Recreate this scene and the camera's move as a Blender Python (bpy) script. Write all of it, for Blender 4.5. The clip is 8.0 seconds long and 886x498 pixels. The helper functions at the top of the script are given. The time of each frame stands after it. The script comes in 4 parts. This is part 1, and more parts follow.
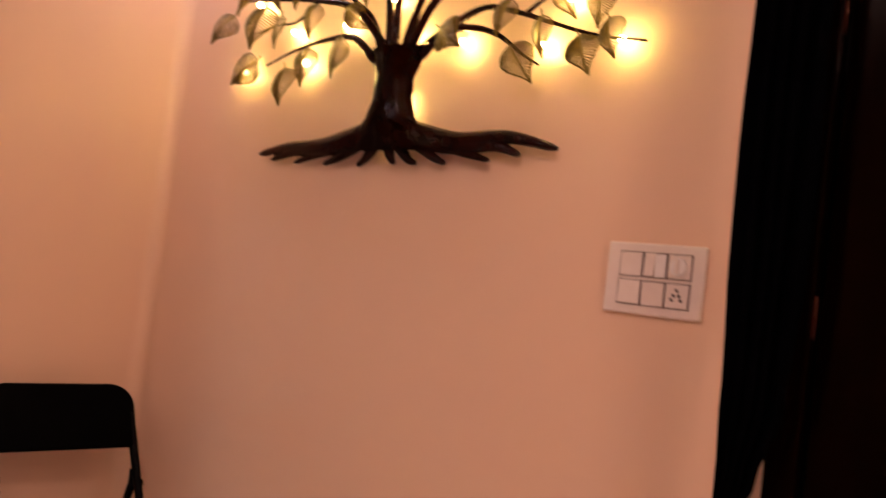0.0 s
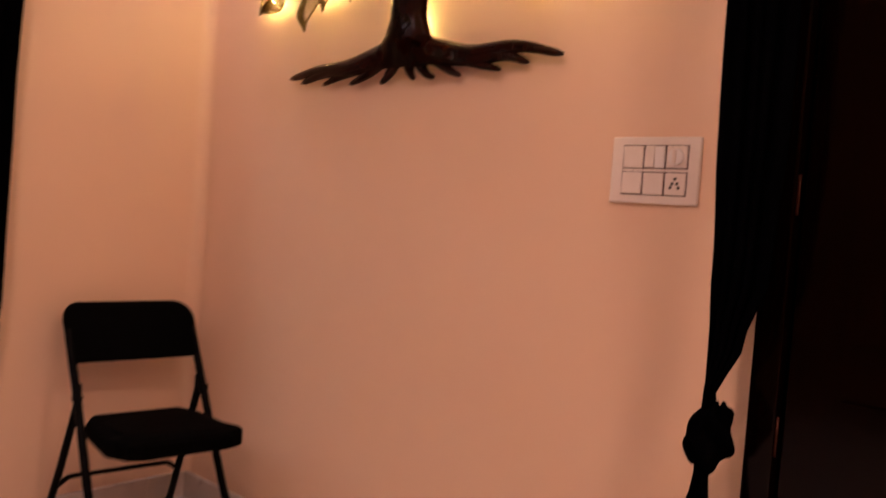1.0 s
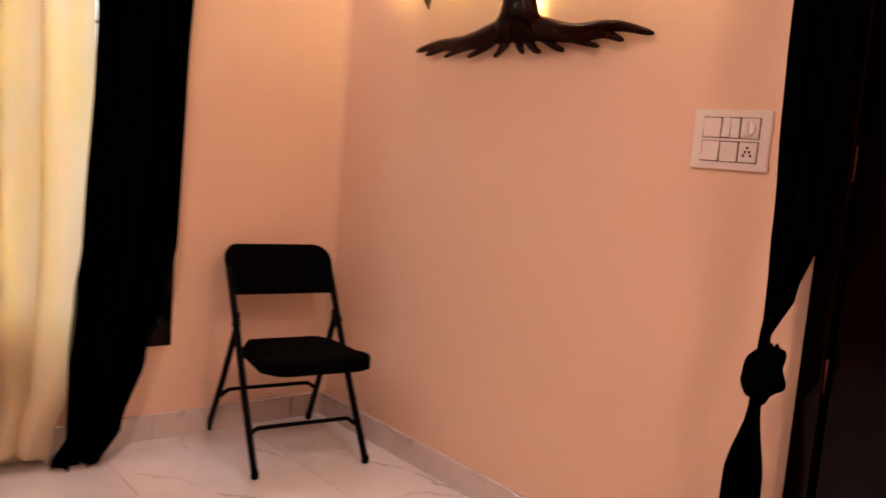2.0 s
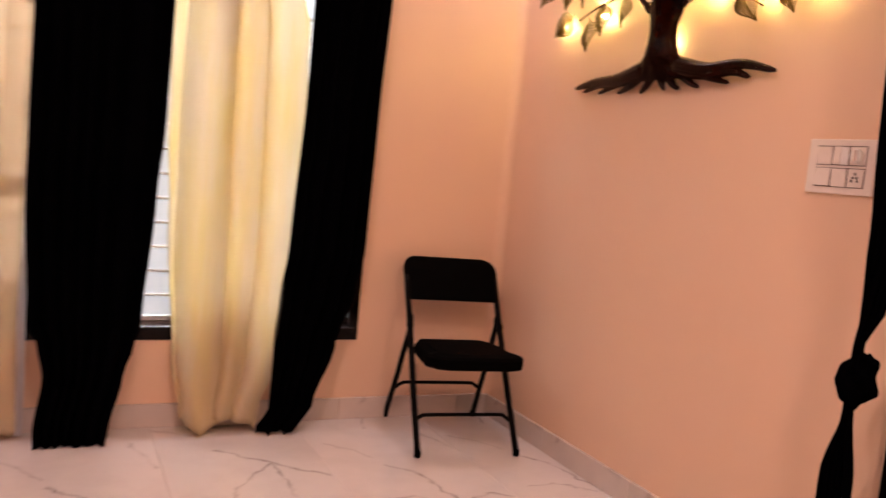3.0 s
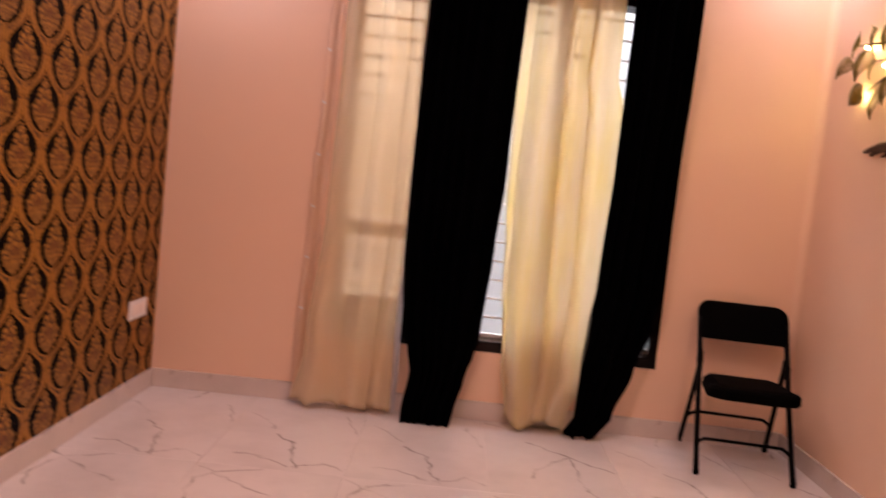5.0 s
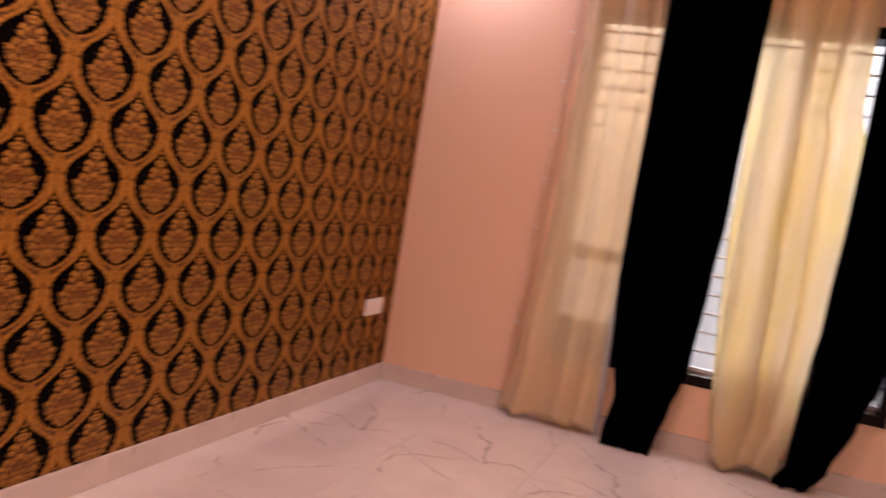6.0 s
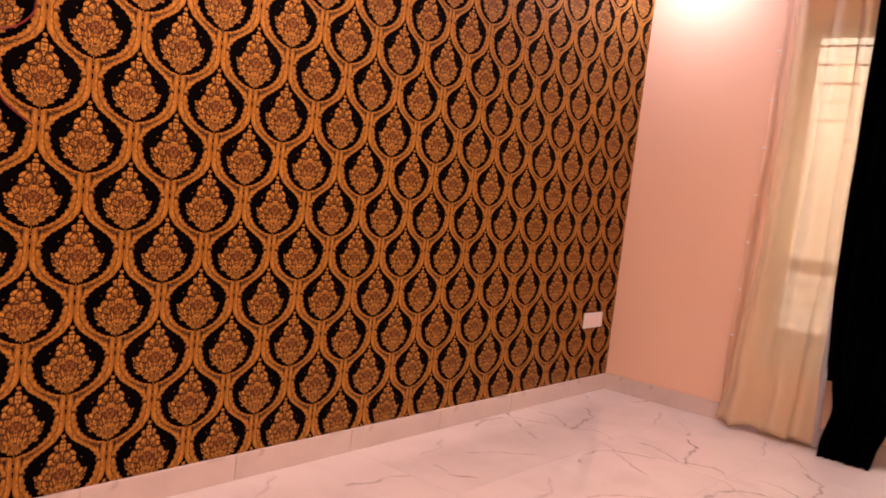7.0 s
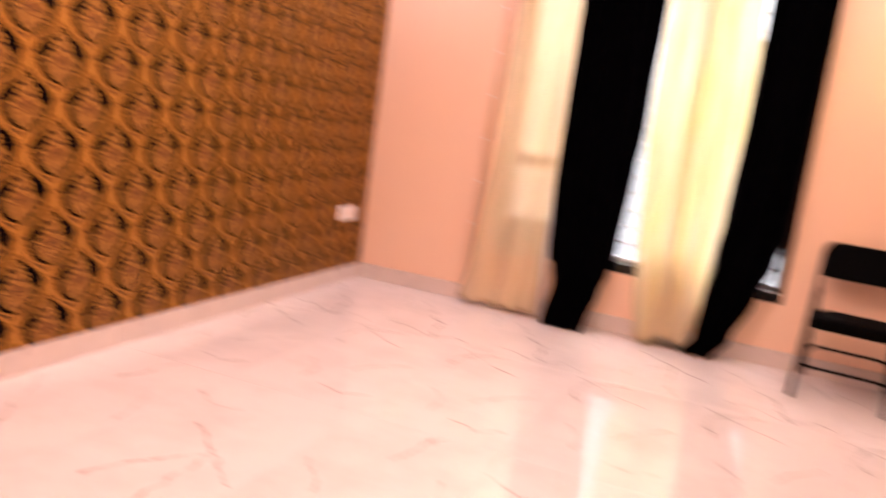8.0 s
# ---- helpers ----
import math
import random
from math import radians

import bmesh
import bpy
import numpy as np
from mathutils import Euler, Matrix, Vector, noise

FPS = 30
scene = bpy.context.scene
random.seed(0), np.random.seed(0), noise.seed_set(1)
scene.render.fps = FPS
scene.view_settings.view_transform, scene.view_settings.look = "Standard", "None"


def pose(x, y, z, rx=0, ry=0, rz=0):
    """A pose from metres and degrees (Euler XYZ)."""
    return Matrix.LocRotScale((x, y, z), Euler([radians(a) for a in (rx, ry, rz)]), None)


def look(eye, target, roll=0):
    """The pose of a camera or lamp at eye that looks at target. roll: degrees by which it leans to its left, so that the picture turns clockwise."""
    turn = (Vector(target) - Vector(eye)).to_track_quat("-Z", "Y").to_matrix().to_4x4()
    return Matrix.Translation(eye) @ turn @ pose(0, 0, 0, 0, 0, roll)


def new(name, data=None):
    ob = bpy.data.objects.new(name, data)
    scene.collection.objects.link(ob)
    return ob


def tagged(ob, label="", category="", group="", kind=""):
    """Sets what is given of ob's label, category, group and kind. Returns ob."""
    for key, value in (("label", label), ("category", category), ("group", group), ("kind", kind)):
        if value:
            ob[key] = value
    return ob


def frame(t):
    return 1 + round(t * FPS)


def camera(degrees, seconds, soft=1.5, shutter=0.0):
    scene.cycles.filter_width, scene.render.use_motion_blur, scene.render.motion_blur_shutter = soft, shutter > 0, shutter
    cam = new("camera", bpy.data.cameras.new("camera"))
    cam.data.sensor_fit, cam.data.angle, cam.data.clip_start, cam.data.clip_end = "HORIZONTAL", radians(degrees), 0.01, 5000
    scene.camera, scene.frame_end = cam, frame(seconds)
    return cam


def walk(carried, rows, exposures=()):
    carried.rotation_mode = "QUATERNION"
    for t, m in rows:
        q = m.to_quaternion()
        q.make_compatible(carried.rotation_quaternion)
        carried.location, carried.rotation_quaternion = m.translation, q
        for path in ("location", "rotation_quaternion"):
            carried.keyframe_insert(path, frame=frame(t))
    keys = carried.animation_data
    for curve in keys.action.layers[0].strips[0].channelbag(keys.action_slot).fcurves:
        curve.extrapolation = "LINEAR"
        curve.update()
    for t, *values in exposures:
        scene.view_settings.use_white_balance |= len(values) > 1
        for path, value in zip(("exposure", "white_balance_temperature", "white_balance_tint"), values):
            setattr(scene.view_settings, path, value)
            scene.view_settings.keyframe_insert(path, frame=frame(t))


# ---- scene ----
cam = camera(55.8, 8.0, soft=1.5, shutter=0.6)
PATH = [
    (0, (-1.696, -2.683, 1.234), (-0.142, -1.428, 1.33), 7.2),
    (0.5, (-1.736, -2.744, 1.243), (-0.129, -1.552, 1.239), 4.0),
    (1, (-1.783, -2.854, 1.182), (-0.292, -1.524, 1.091), 4.2),
    (1.2, (-1.83, -2.897, 1.173), (-0.36, -1.549, 1.019), 5.6),
    (2.3, (-2.037, -3.283, 1.232), (-0.854, -1.685, 1.013), 3.4),
    (2.5, (-2.065, -3.384, 1.23), (-0.94, -1.739, 1.061), 2.6),
    (3, (-2.032, -3.599, 1.203), (-1.176, -1.802, 1.009), 5.5),
    (3.5, (-2.084, -3.785, 1.192), (-1.356, -1.932, 1.008), 4.5),
    (4, (-2.098, -4.045, 1.205), (-1.59, -2.125, 0.97), 5.0),
    (4.5, (-1.946, -4.29, 1.271), (-1.739, -2.315, 1.035), 6.8),
    (5, (-1.866, -4.457, 1.258), (-1.888, -2.464, 1.099), 5.8),
    (5.2, (-1.845, -4.512, 1.256), (-1.956, -2.52, 1.124), 5.6),
    (6.3, (-1.326, -4.668, 1.170), (-2.232, -2.892, 1.030), 8.5),
    (6.5, (-1.22, -4.716, 1.164), (-2.266, -3.016, 1.039), 6.8),
    (7, (-0.945, -4.883, 1.221), (-2.199, -3.334, 1.056), 6.6),
    (7.5, (-0.751, -4.985, 1.182), (-1.938, -3.384, 1.009), 7.1),
    (7.7, (-0.79, -5.03, 1.19), (-1.823, -3.339, 0.916), 8.2),
    (7.9, (-0.84, -5.1, 1.21), (-1.682, -3.311, 0.913), 7.4),
    (8, (-0.87, -5.14, 1.22), (-1.572, -3.296, 0.891), 7.7),
]
EXPOSURES = [(0.0, -0.48, 6950, 22), (1.0, -0.44, 6950, 22), (2.5, -0.04, 6550, 17), (3.5, -0.06, 6550, 19), (4.5, -0.15, 6550, 23), (5.2, -0.26, 6500, 22),
             (6.5, -0.14, 6500, 24), (7.0, 0.24, 6450, 22), (7.5, 0.50, 6450, 21), (8.0, 0.78, 6250, 18)]   # seconds, stops, kelvin, tint
walk(cam, [(t, look(eye, target, roll)) for t, eye, target, roll in PATH], EXPOSURES)

# ---- world, lamps and exposure ----
world = bpy.data.worlds.new("world")
scene.world = world
world.use_nodes = True
wn = world.node_tree.nodes
sky = wn.new("ShaderNodeTexSky")
sky.sky_type, sky.sun_disc, sky.sun_elevation, sky.sun_rotation = "NISHITA", False, radians(50), radians(20)
wn["Background"].inputs["Strength"].default_value = 0.12
world.node_tree.links.new(sky.outputs[0], wn["Background"].inputs["Color"])

ROOM_W, ROOM_L, CEIL = 3.43, 6.4, 2.85   # window wall length, room depth, ceiling height
# the white pair fits glows on the walls; the other four are added, unseen
DOWNLIGHTS = [(-3.12, -0.28, 10, "white"), (-0.24, -0.22, 7.5, "white"), (-1.75, -1.9, 23, "warm"), (-2.85, -3.2, 20, "warm"), (-0.7, -3.4, 23, "amber"), (-1.75, -5.0, 28, "warm")]
TONES = {"warm": (1.0, 0.655, 0.565), "amber": (1.0, 0.655, 0.50), "white": (0.97, 0.86, 0.98)}


def downlamp(x, y, watts, tone):
    data = bpy.data.lights.new("downlight_lamp", "AREA")
    data.shape, data.size, data.energy, data.color = "DISK", 0.16, watts, TONES[tone]
    ob = new("downlight_lamp", data)
    ob.matrix_world = pose(x, y, CEIL - 0.03)
    return ob


for lx, ly, lw, tone in DOWNLIGHTS:
    downlamp(lx, ly, lw, tone)


# ---- material helpers ----
class Nodes:
    """Short hand for building a node material."""

    def __init__(self, name):
        self.mat = bpy.data.materials.new(name)
        self.mat.use_nodes = True
        self.tree = self.mat.node_tree
        self.bsdf = self.tree.nodes["Principled BSDF"]
        self.out = self.tree.nodes["Material Output"]

    def add(self, kind, operation="", use_clamp=False, feature="", data_type="", blend_type=""):
        node = self.tree.nodes.new(kind)
        if operation:
            node.operation = operation
        if use_clamp:
            node.use_clamp = True
        if feature:
            node.feature = feature
        if data_type:
            node.data_type = data_type
        if blend_type:
            node.blend_type = blend_type
        return node

    def plug(self, value, socket):
        if isinstance(value, bpy.types.NodeSocket):
            self.tree.links.new(value, socket)
        else:
            socket.default_value = value

    def math(self, op, a, b=0.0, c=0.0, clamp=False):
        node = self.add("ShaderNodeMath", operation=op, use_clamp=clamp)
        for value, socket in zip((a, b, c), node.inputs):
            self.plug(value, socket)
        return node.outputs[0]

    def coord(self, which="Object"):
        return self.add("ShaderNodeTexCoord").outputs[which]

    def xyz(self, vector):
        node = self.add("ShaderNodeSeparateXYZ")
        self.plug(vector, node.inputs[0])
        return node.outputs

    def vec(self, x, y, z=0.0):
        node = self.add("ShaderNodeCombineXYZ")
        for value, socket in zip((x, y, z), node.inputs):
            self.plug(value, socket)
        return node.outputs[0]

    def noise(self, vector, scale, detail=4.0, rough=0.55, distortion=0.0):
        node = self.add("ShaderNodeTexNoise")
        self.plug(vector, node.inputs["Vector"])
        for key, value in (("Scale", scale), ("Detail", detail), ("Roughness", rough), ("Distortion", distortion)):
            node.inputs[key].default_value = value
        return node.outputs["Fac"]

    def ramp(self, fac, stops, interpolation="LINEAR"):
        node = self.add("ShaderNodeValToRGB")
        node.color_ramp.interpolation = interpolation
        els = node.color_ramp.elements
        while len(els) < len(stops):
            els.new(0.5)
        for el, (at, value) in zip(els, stops):
            el.position = at
            el.color = (value, value, value, 1) if isinstance(value, (int, float)) else (*value, 1)
        self.plug(fac, node.inputs[0])
        return node.outputs[0]

    def mix(self, fac, a, b, blend="MIX"):
        node = self.add("ShaderNodeMix", data_type="RGBA", blend_type=blend)
        self.plug(fac, node.inputs[0])
        for value, socket in ((a, node.inputs[6]), (b, node.inputs[7])):
            self.plug((*value, 1) if isinstance(value, tuple) else value, socket)
        return node.outputs[2]

    def bump(self, height, strength, distance=0.002):
        node = self.add("ShaderNodeBump")
        self.plug(height, node.inputs["Height"])
        node.inputs["Strength"].default_value, node.inputs["Distance"].default_value = strength, distance
        self.tree.links.new(node.outputs[0], self.bsdf.inputs["Normal"])

    def base(self, colour=None, rough=None, metal=None, spec=None, **more):
        pairs = {"Base Color": (*colour, 1) if isinstance(colour, tuple) else colour, "Roughness": rough, "Metallic": metal,
                 "Specular IOR Level": spec, **more}
        for key, value in pairs.items():
            if value is not None:
                self.plug(value, self.bsdf.inputs[key])
        return self.mat


def speckled(name, a, b, scale, rough, metal=0.0, spec=0.5, bump=0.0, fine=60.0):
    """A surface of two mingled tones with fine relief."""
    n = Nodes(name)
    p = n.coord()
    wide, grain = n.noise(p, scale, 3), n.noise(p, fine, 5)
    tone = n.math("ADD", n.math("MULTIPLY", wide, 0.6), n.math("MULTIPLY", grain, 0.4))
    if bump:
        n.bump(grain, bump, 0.001)
    r = n.math("ADD", rough - 0.06, n.math("MULTIPLY", wide, 0.12))
    return n.base(n.mix(n.ramp(tone, [(0.3, 0.0), (0.7, 1.0)]), a, b), r, metal, spec)


def wall_paint():
    n = Nodes("peach_wall_paint")
    p = n.coord()
    wide, roller = n.noise(p, 1.3, 3), n.noise(p, 160.0, 3)
    n.bump(n.math("ADD", roller, n.math("MULTIPLY", n.noise(p, 9.0, 3), 2.0)), 0.10, 0.0015)
    return n.base(n.mix(wide, (0.79, 0.55, 0.39), (0.82, 0.58, 0.42)), n.math("ADD", 0.42, n.math("MULTIPLY", wide, 0.1)), 0.0, 0.35)


def damask_paper():
    """Black and gold ogee wallpaper: a lattice of onion-shaped black medallions, each with a gold leaf, held by gold scrolls."""
    n = Nodes("damask_wallpaper")
    _, y, z = n.xyz(n.coord())
    pitch_y, pitch_z = 0.300, 0.349
    u = n.math("DIVIDE", n.math("SUBTRACT", y, -3.592), pitch_y)
    v = n.math("DIVIDE", n.math("SUBTRACT", z, 0.866), pitch_z)
    onion = [(-0.102, 0.0), (-0.095, 0.035), (-0.08, 0.067), (-0.06, 0.090), (-0.035, 0.107), (0.0, 0.116), (0.03, 0.114), (0.055, 0.094),
             (0.075, 0.063), (0.095, 0.033), (0.112, 0.016), (0.135, 0.006), (0.155, 0.0)]
    pine = [(-0.106, 0.0), (-0.092, 0.019), (-0.077, 0.043), (-0.06, 0.068), (-0.035, 0.085), (-0.005, 0.082), (0.025, 0.068), (0.05, 0.051),
            (0.075, 0.032), (0.098, 0.017), (0.120, 0.0)]

    def profile(t, stops):
        return n.math("MULTIPLY", n.ramp(t, [((h + 0.177) / 0.354, w * 8) for h, w in stops]), 0.125)

    def cell(shift):
        a, b = n.math("ADD", u, shift), n.math("ADD", v, shift)
        px = n.math("MULTIPLY", n.math("ABSOLUTE", n.math("SUBTRACT", a, n.math("ROUND", a))), pitch_y)
        py = n.math("MULTIPLY", n.math("SUBTRACT", b, n.math("ROUND", b)), pitch_z)
        t = n.math("DIVIDE", n.math("ADD", py, 0.177), 0.354)
        return px, py, t, n.math("SUBTRACT", px, profile(t, onion))

    ax, ay, at, ad = cell(0.0)
    bx, by, bt, bd = cell(0.5)
    near_b = n.math("LESS_THAN", bd, ad)
    near_a = n.math("SUBTRACT", 1.0, near_b)

    def pick(p, q):
        return n.math("ADD", n.math("MULTIPLY", p, near_a), n.math("MULTIPLY", q, near_b))

    px, py, t, out = pick(ax, bx), pick(ay, by), pick(at, bt), n.math("MINIMUM", ad, bd)
    local = n.vec(px, n.math("MULTIPLY", py, 0.8))
    rise = n.math("ADD", py, 0.072)
    spoke = n.math("ARCTAN2", px, rise)
    reach = n.math("SQRT", n.math("ADD", n.math("MULTIPLY", px, px), n.math("MULTIPLY", rise, rise)))
    leaflet = n.vec(n.math("MULTIPLY", spoke, 0.062), n.math("MULTIPLY", reach, 0.62))
    vor = n.add("ShaderNodeTexVoronoi", feature="DISTANCE_TO_EDGE")
    cells = n.add("ShaderNodeTexVoronoi")
    fine = n.add("ShaderNodeTexVoronoi")
    for node, scale in ((vor, 78.0), (cells, 78.0), (fine, 170.0)):
        n.plug(leaflet, node.inputs["Vector"])
        node.inputs["Scale"].default_value = scale
    speck = n.ramp(fine.outputs["Distance"], [(0.2, 1.0), (0.7, 0.35)])
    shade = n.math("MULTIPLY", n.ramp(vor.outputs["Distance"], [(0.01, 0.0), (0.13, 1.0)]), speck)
    petal = n.math("MULTIPLY", n.math("SUBTRACT", 0.5, cells.outputs["Distance"]), 0.036)
    comb = n.math("SINE", n.math("MULTIPLY", n.math("ARCTAN2", n.math("ADD", py, 0.01), px), 34.0))
    in_field = n.math("LESS_THAN", n.math("ADD", n.math("ADD", out, n.math("MULTIPLY", comb, 0.0030)), n.math("MULTIPLY", n.noise(local, 60.0, 2), 0.008)), 0.004)
    in_leaf = n.math("GREATER_THAN", n.math("ADD", profile(t, pine), n.math("MINIMUM", n.math("SUBTRACT", petal, 0.008), 0.005)), px)
    jag = n.math("MULTIPLY", n.noise(local, 70.0, 2), 0.012)
    seam = n.math("LESS_THAN", n.math("ADD", n.math("ABSOLUTE", n.math("SUBTRACT", ad, bd)), jag), 0.0085)
    side = n.math("MULTIPLY", n.math("GREATER_THAN", px, 0.1475), n.math("LESS_THAN", n.math("ABSOLUTE", n.math("ADD", py, 0.012)), 0.03))
    curl = n.math("MULTIPLY", n.math("GREATER_THAN", px, 0.096),
                  n.math("LESS_THAN", n.math("ABSOLUTE", n.math("SUBTRACT", n.math("ADD", py, n.math("MULTIPLY", jag, 0.6)), 0.018)), 0.0050))
    slot = n.math("LESS_THAN", n.math("ADD", n.math("POWER", n.math("DIVIDE", n.math("SUBTRACT", n.math("ADD", px, n.math("MULTIPLY", n.math("ADD", py, 0.124), 0.4)), 0.031), 0.0065), 2.0),
                                      n.math("POWER", n.math("DIVIDE", n.math("ADD", py, 0.124), 0.016), 2.0)), 1.0)
    fan = n.math("SINE", n.math("ADD", n.math("MULTIPLY", n.math("ARCTAN2", n.math("ADD", py, 0.005), px), 26.0), n.math("MULTIPLY", out, 120.0)))
    tick = n.math("MULTIPLY", n.math("GREATER_THAN", fan, 0.62), n.math("GREATER_THAN", out, 0.020))
    lines = n.math("MAXIMUM", n.math("MULTIPLY", n.math("MAXIMUM", seam, side), 0.55), n.math("MAXIMUM", n.math("MULTIPLY", curl, 0.8), slot))
    lines = n.math("MAXIMUM", lines, n.math("MULTIPLY", tick, 0.45))
    plump = n.ramp(n.math("MULTIPLY", out, 20.0), [(0.0, 0.5), (0.12, 1.0), (0.7, 0.95), (0.95, 0.6)])
    heart = n.math("SQRT", n.math("ADD", n.math("MULTIPLY", px, px), n.math("POWER", n.math("ADD", py, 0.006), 2.0)))
    core = n.math("MULTIPLY", n.ramp(n.math("MULTIPLY", heart, 20.0), [(0.12, 0.8), (0.72, 0.0)]), 0.85)
    sheen = n.noise(n.coord(), 3.0, 3)
    thread = n.noise(n.vec(0.0, n.math("MULTIPLY", y, 1.2), n.math("MULTIPLY", z, 6.0)), 260.0, 2)
    gold = n.mix(n.math("MULTIPLY", thread, 0.7), (0.76, 0.355, 0.042), (0.54, 0.235, 0.026))
    frame_gold = n.mix(plump, (0.11, 0.035, 0.006), gold)
    ridge = n.math("MULTIPLY", n.math("SUBTRACT", 0.5, n.math("MULTIPLY", fan, 0.5)), 0.28)
    frame_gold = n.mix(n.math("ADD", ridge, n.math("MULTIPLY", n.math("SUBTRACT", 1.0, shade), 0.38)), frame_gold, (0.10, 0.028, 0.006))
    acanthus = n.add("ShaderNodeTexVoronoi", feature="DISTANCE_TO_EDGE")
    n.plug(n.vec(n.math("MULTIPLY", px, 1.5), py), acanthus.inputs["Vector"])
    acanthus.inputs["Scale"].default_value = 52.0
    gaps = n.math("MULTIPLY", n.ramp(acanthus.outputs["Distance"], [(0.06, 1.0), (0.24, 0.0)]), n.ramp(n.math("MULTIPLY", out, 20.0), [(0.26, 0.18), (0.50, 1.0)]))
    frame_gold = n.mix(n.math("MULTIPLY", gaps, 0.9), frame_gold, (0.03, 0.008, 0.003))
    frame_gold = n.mix(lines, frame_gold, (0.022, 0.006, 0.003))
    leaf_gold = n.mix(n.math("MULTIPLY", n.math("MULTIPLY", n.math("SUBTRACT", 1.0, shade), 1.12, clamp=True), 1.0), n.mix(0.30, gold, (0.76, 0.40, 0.075)), (0.05, 0.014, 0.005))
    leaf_gold = n.mix(core, leaf_gold, (0.13, 0.035, 0.012))
    black = n.mix(n.noise(n.coord(), 220.0, 2), (0.0006, 0.0004, 0.0006), (0.002, 0.001, 0.0012))
    colour = n.mix(in_field, frame_gold, black)
    colour = n.mix(n.math("MULTIPLY", in_leaf, in_field), colour, leaf_gold)
    is_gold = n.math("SUBTRACT", 1.0, n.math("MULTIPLY", in_field, n.math("SUBTRACT", 1.0, in_leaf)))
    relief = n.math("MULTIPLY", is_gold, n.math("ADD", n.math("ADD", 0.4, n.math("MULTIPLY", plump, 0.5)), shade))
    n.bump(n.math("ADD", relief, n.math("MULTIPLY", thread, 0.15)), 0.4, 0.0014)
    rough = n.math("ADD", 0.40, n.math("MULTIPLY", sheen, 0.12))
    return n.base(colour, rough, n.math("MULTIPLY", is_gold, 0.36), n.math("ADD", 0.02, n.math("MULTIPLY", is_gold, 0.26)))


# the tiles' three printed vein patterns, from each tile's middle
VEIN_PRINTS = {
    "forked": [((-0.075, -0.14), (0.025, -0.26), (0.055, -0.44), (0.095, -0.57)), ((0.075, -0.56), (0.205, -0.48), (0.29, -0.54)),
               ((-0.195, -0.46), (-0.085, -0.46), (0.045, -0.56)), ((0.205, 0.25), (0.235, 0.16), (0.29, -0.02)),
               ((-0.01, 0.30), (0.03, 0.42), (0.02, 0.51), (0.07, 0.60)), ((-0.25, 0.14), (-0.16, 0.05), (-0.10, -0.06))],
    "crossed": [((-0.085, 0.13), (0.105, -0.04), (0.285, -0.21)), ((0.105, -0.04), (-0.075, -0.26), (-0.105, -0.39)),
                ((0.105, -0.06), (0.115, -0.40), (0.165, -0.59)), ((-0.28, 0.40), (-0.16, 0.31), (-0.05, 0.34))],
    "hooked": [((-0.045, 0.59), (-0.205, 0.52), (-0.255, 0.42), (-0.26, 0.30), (-0.22, 0.20)), ((-0.285, 0.57), (-0.185, 0.49), (-0.06, 0.39), (0.06, 0.33)),
               ((0.22, 0.10), (0.10, -0.02), (0.02, -0.16)), ((-0.18, -0.12), (-0.10, -0.24), (-0.09, -0.38)), ((0.03, -0.42), (0.14, -0.46), (0.24, -0.40))],
}


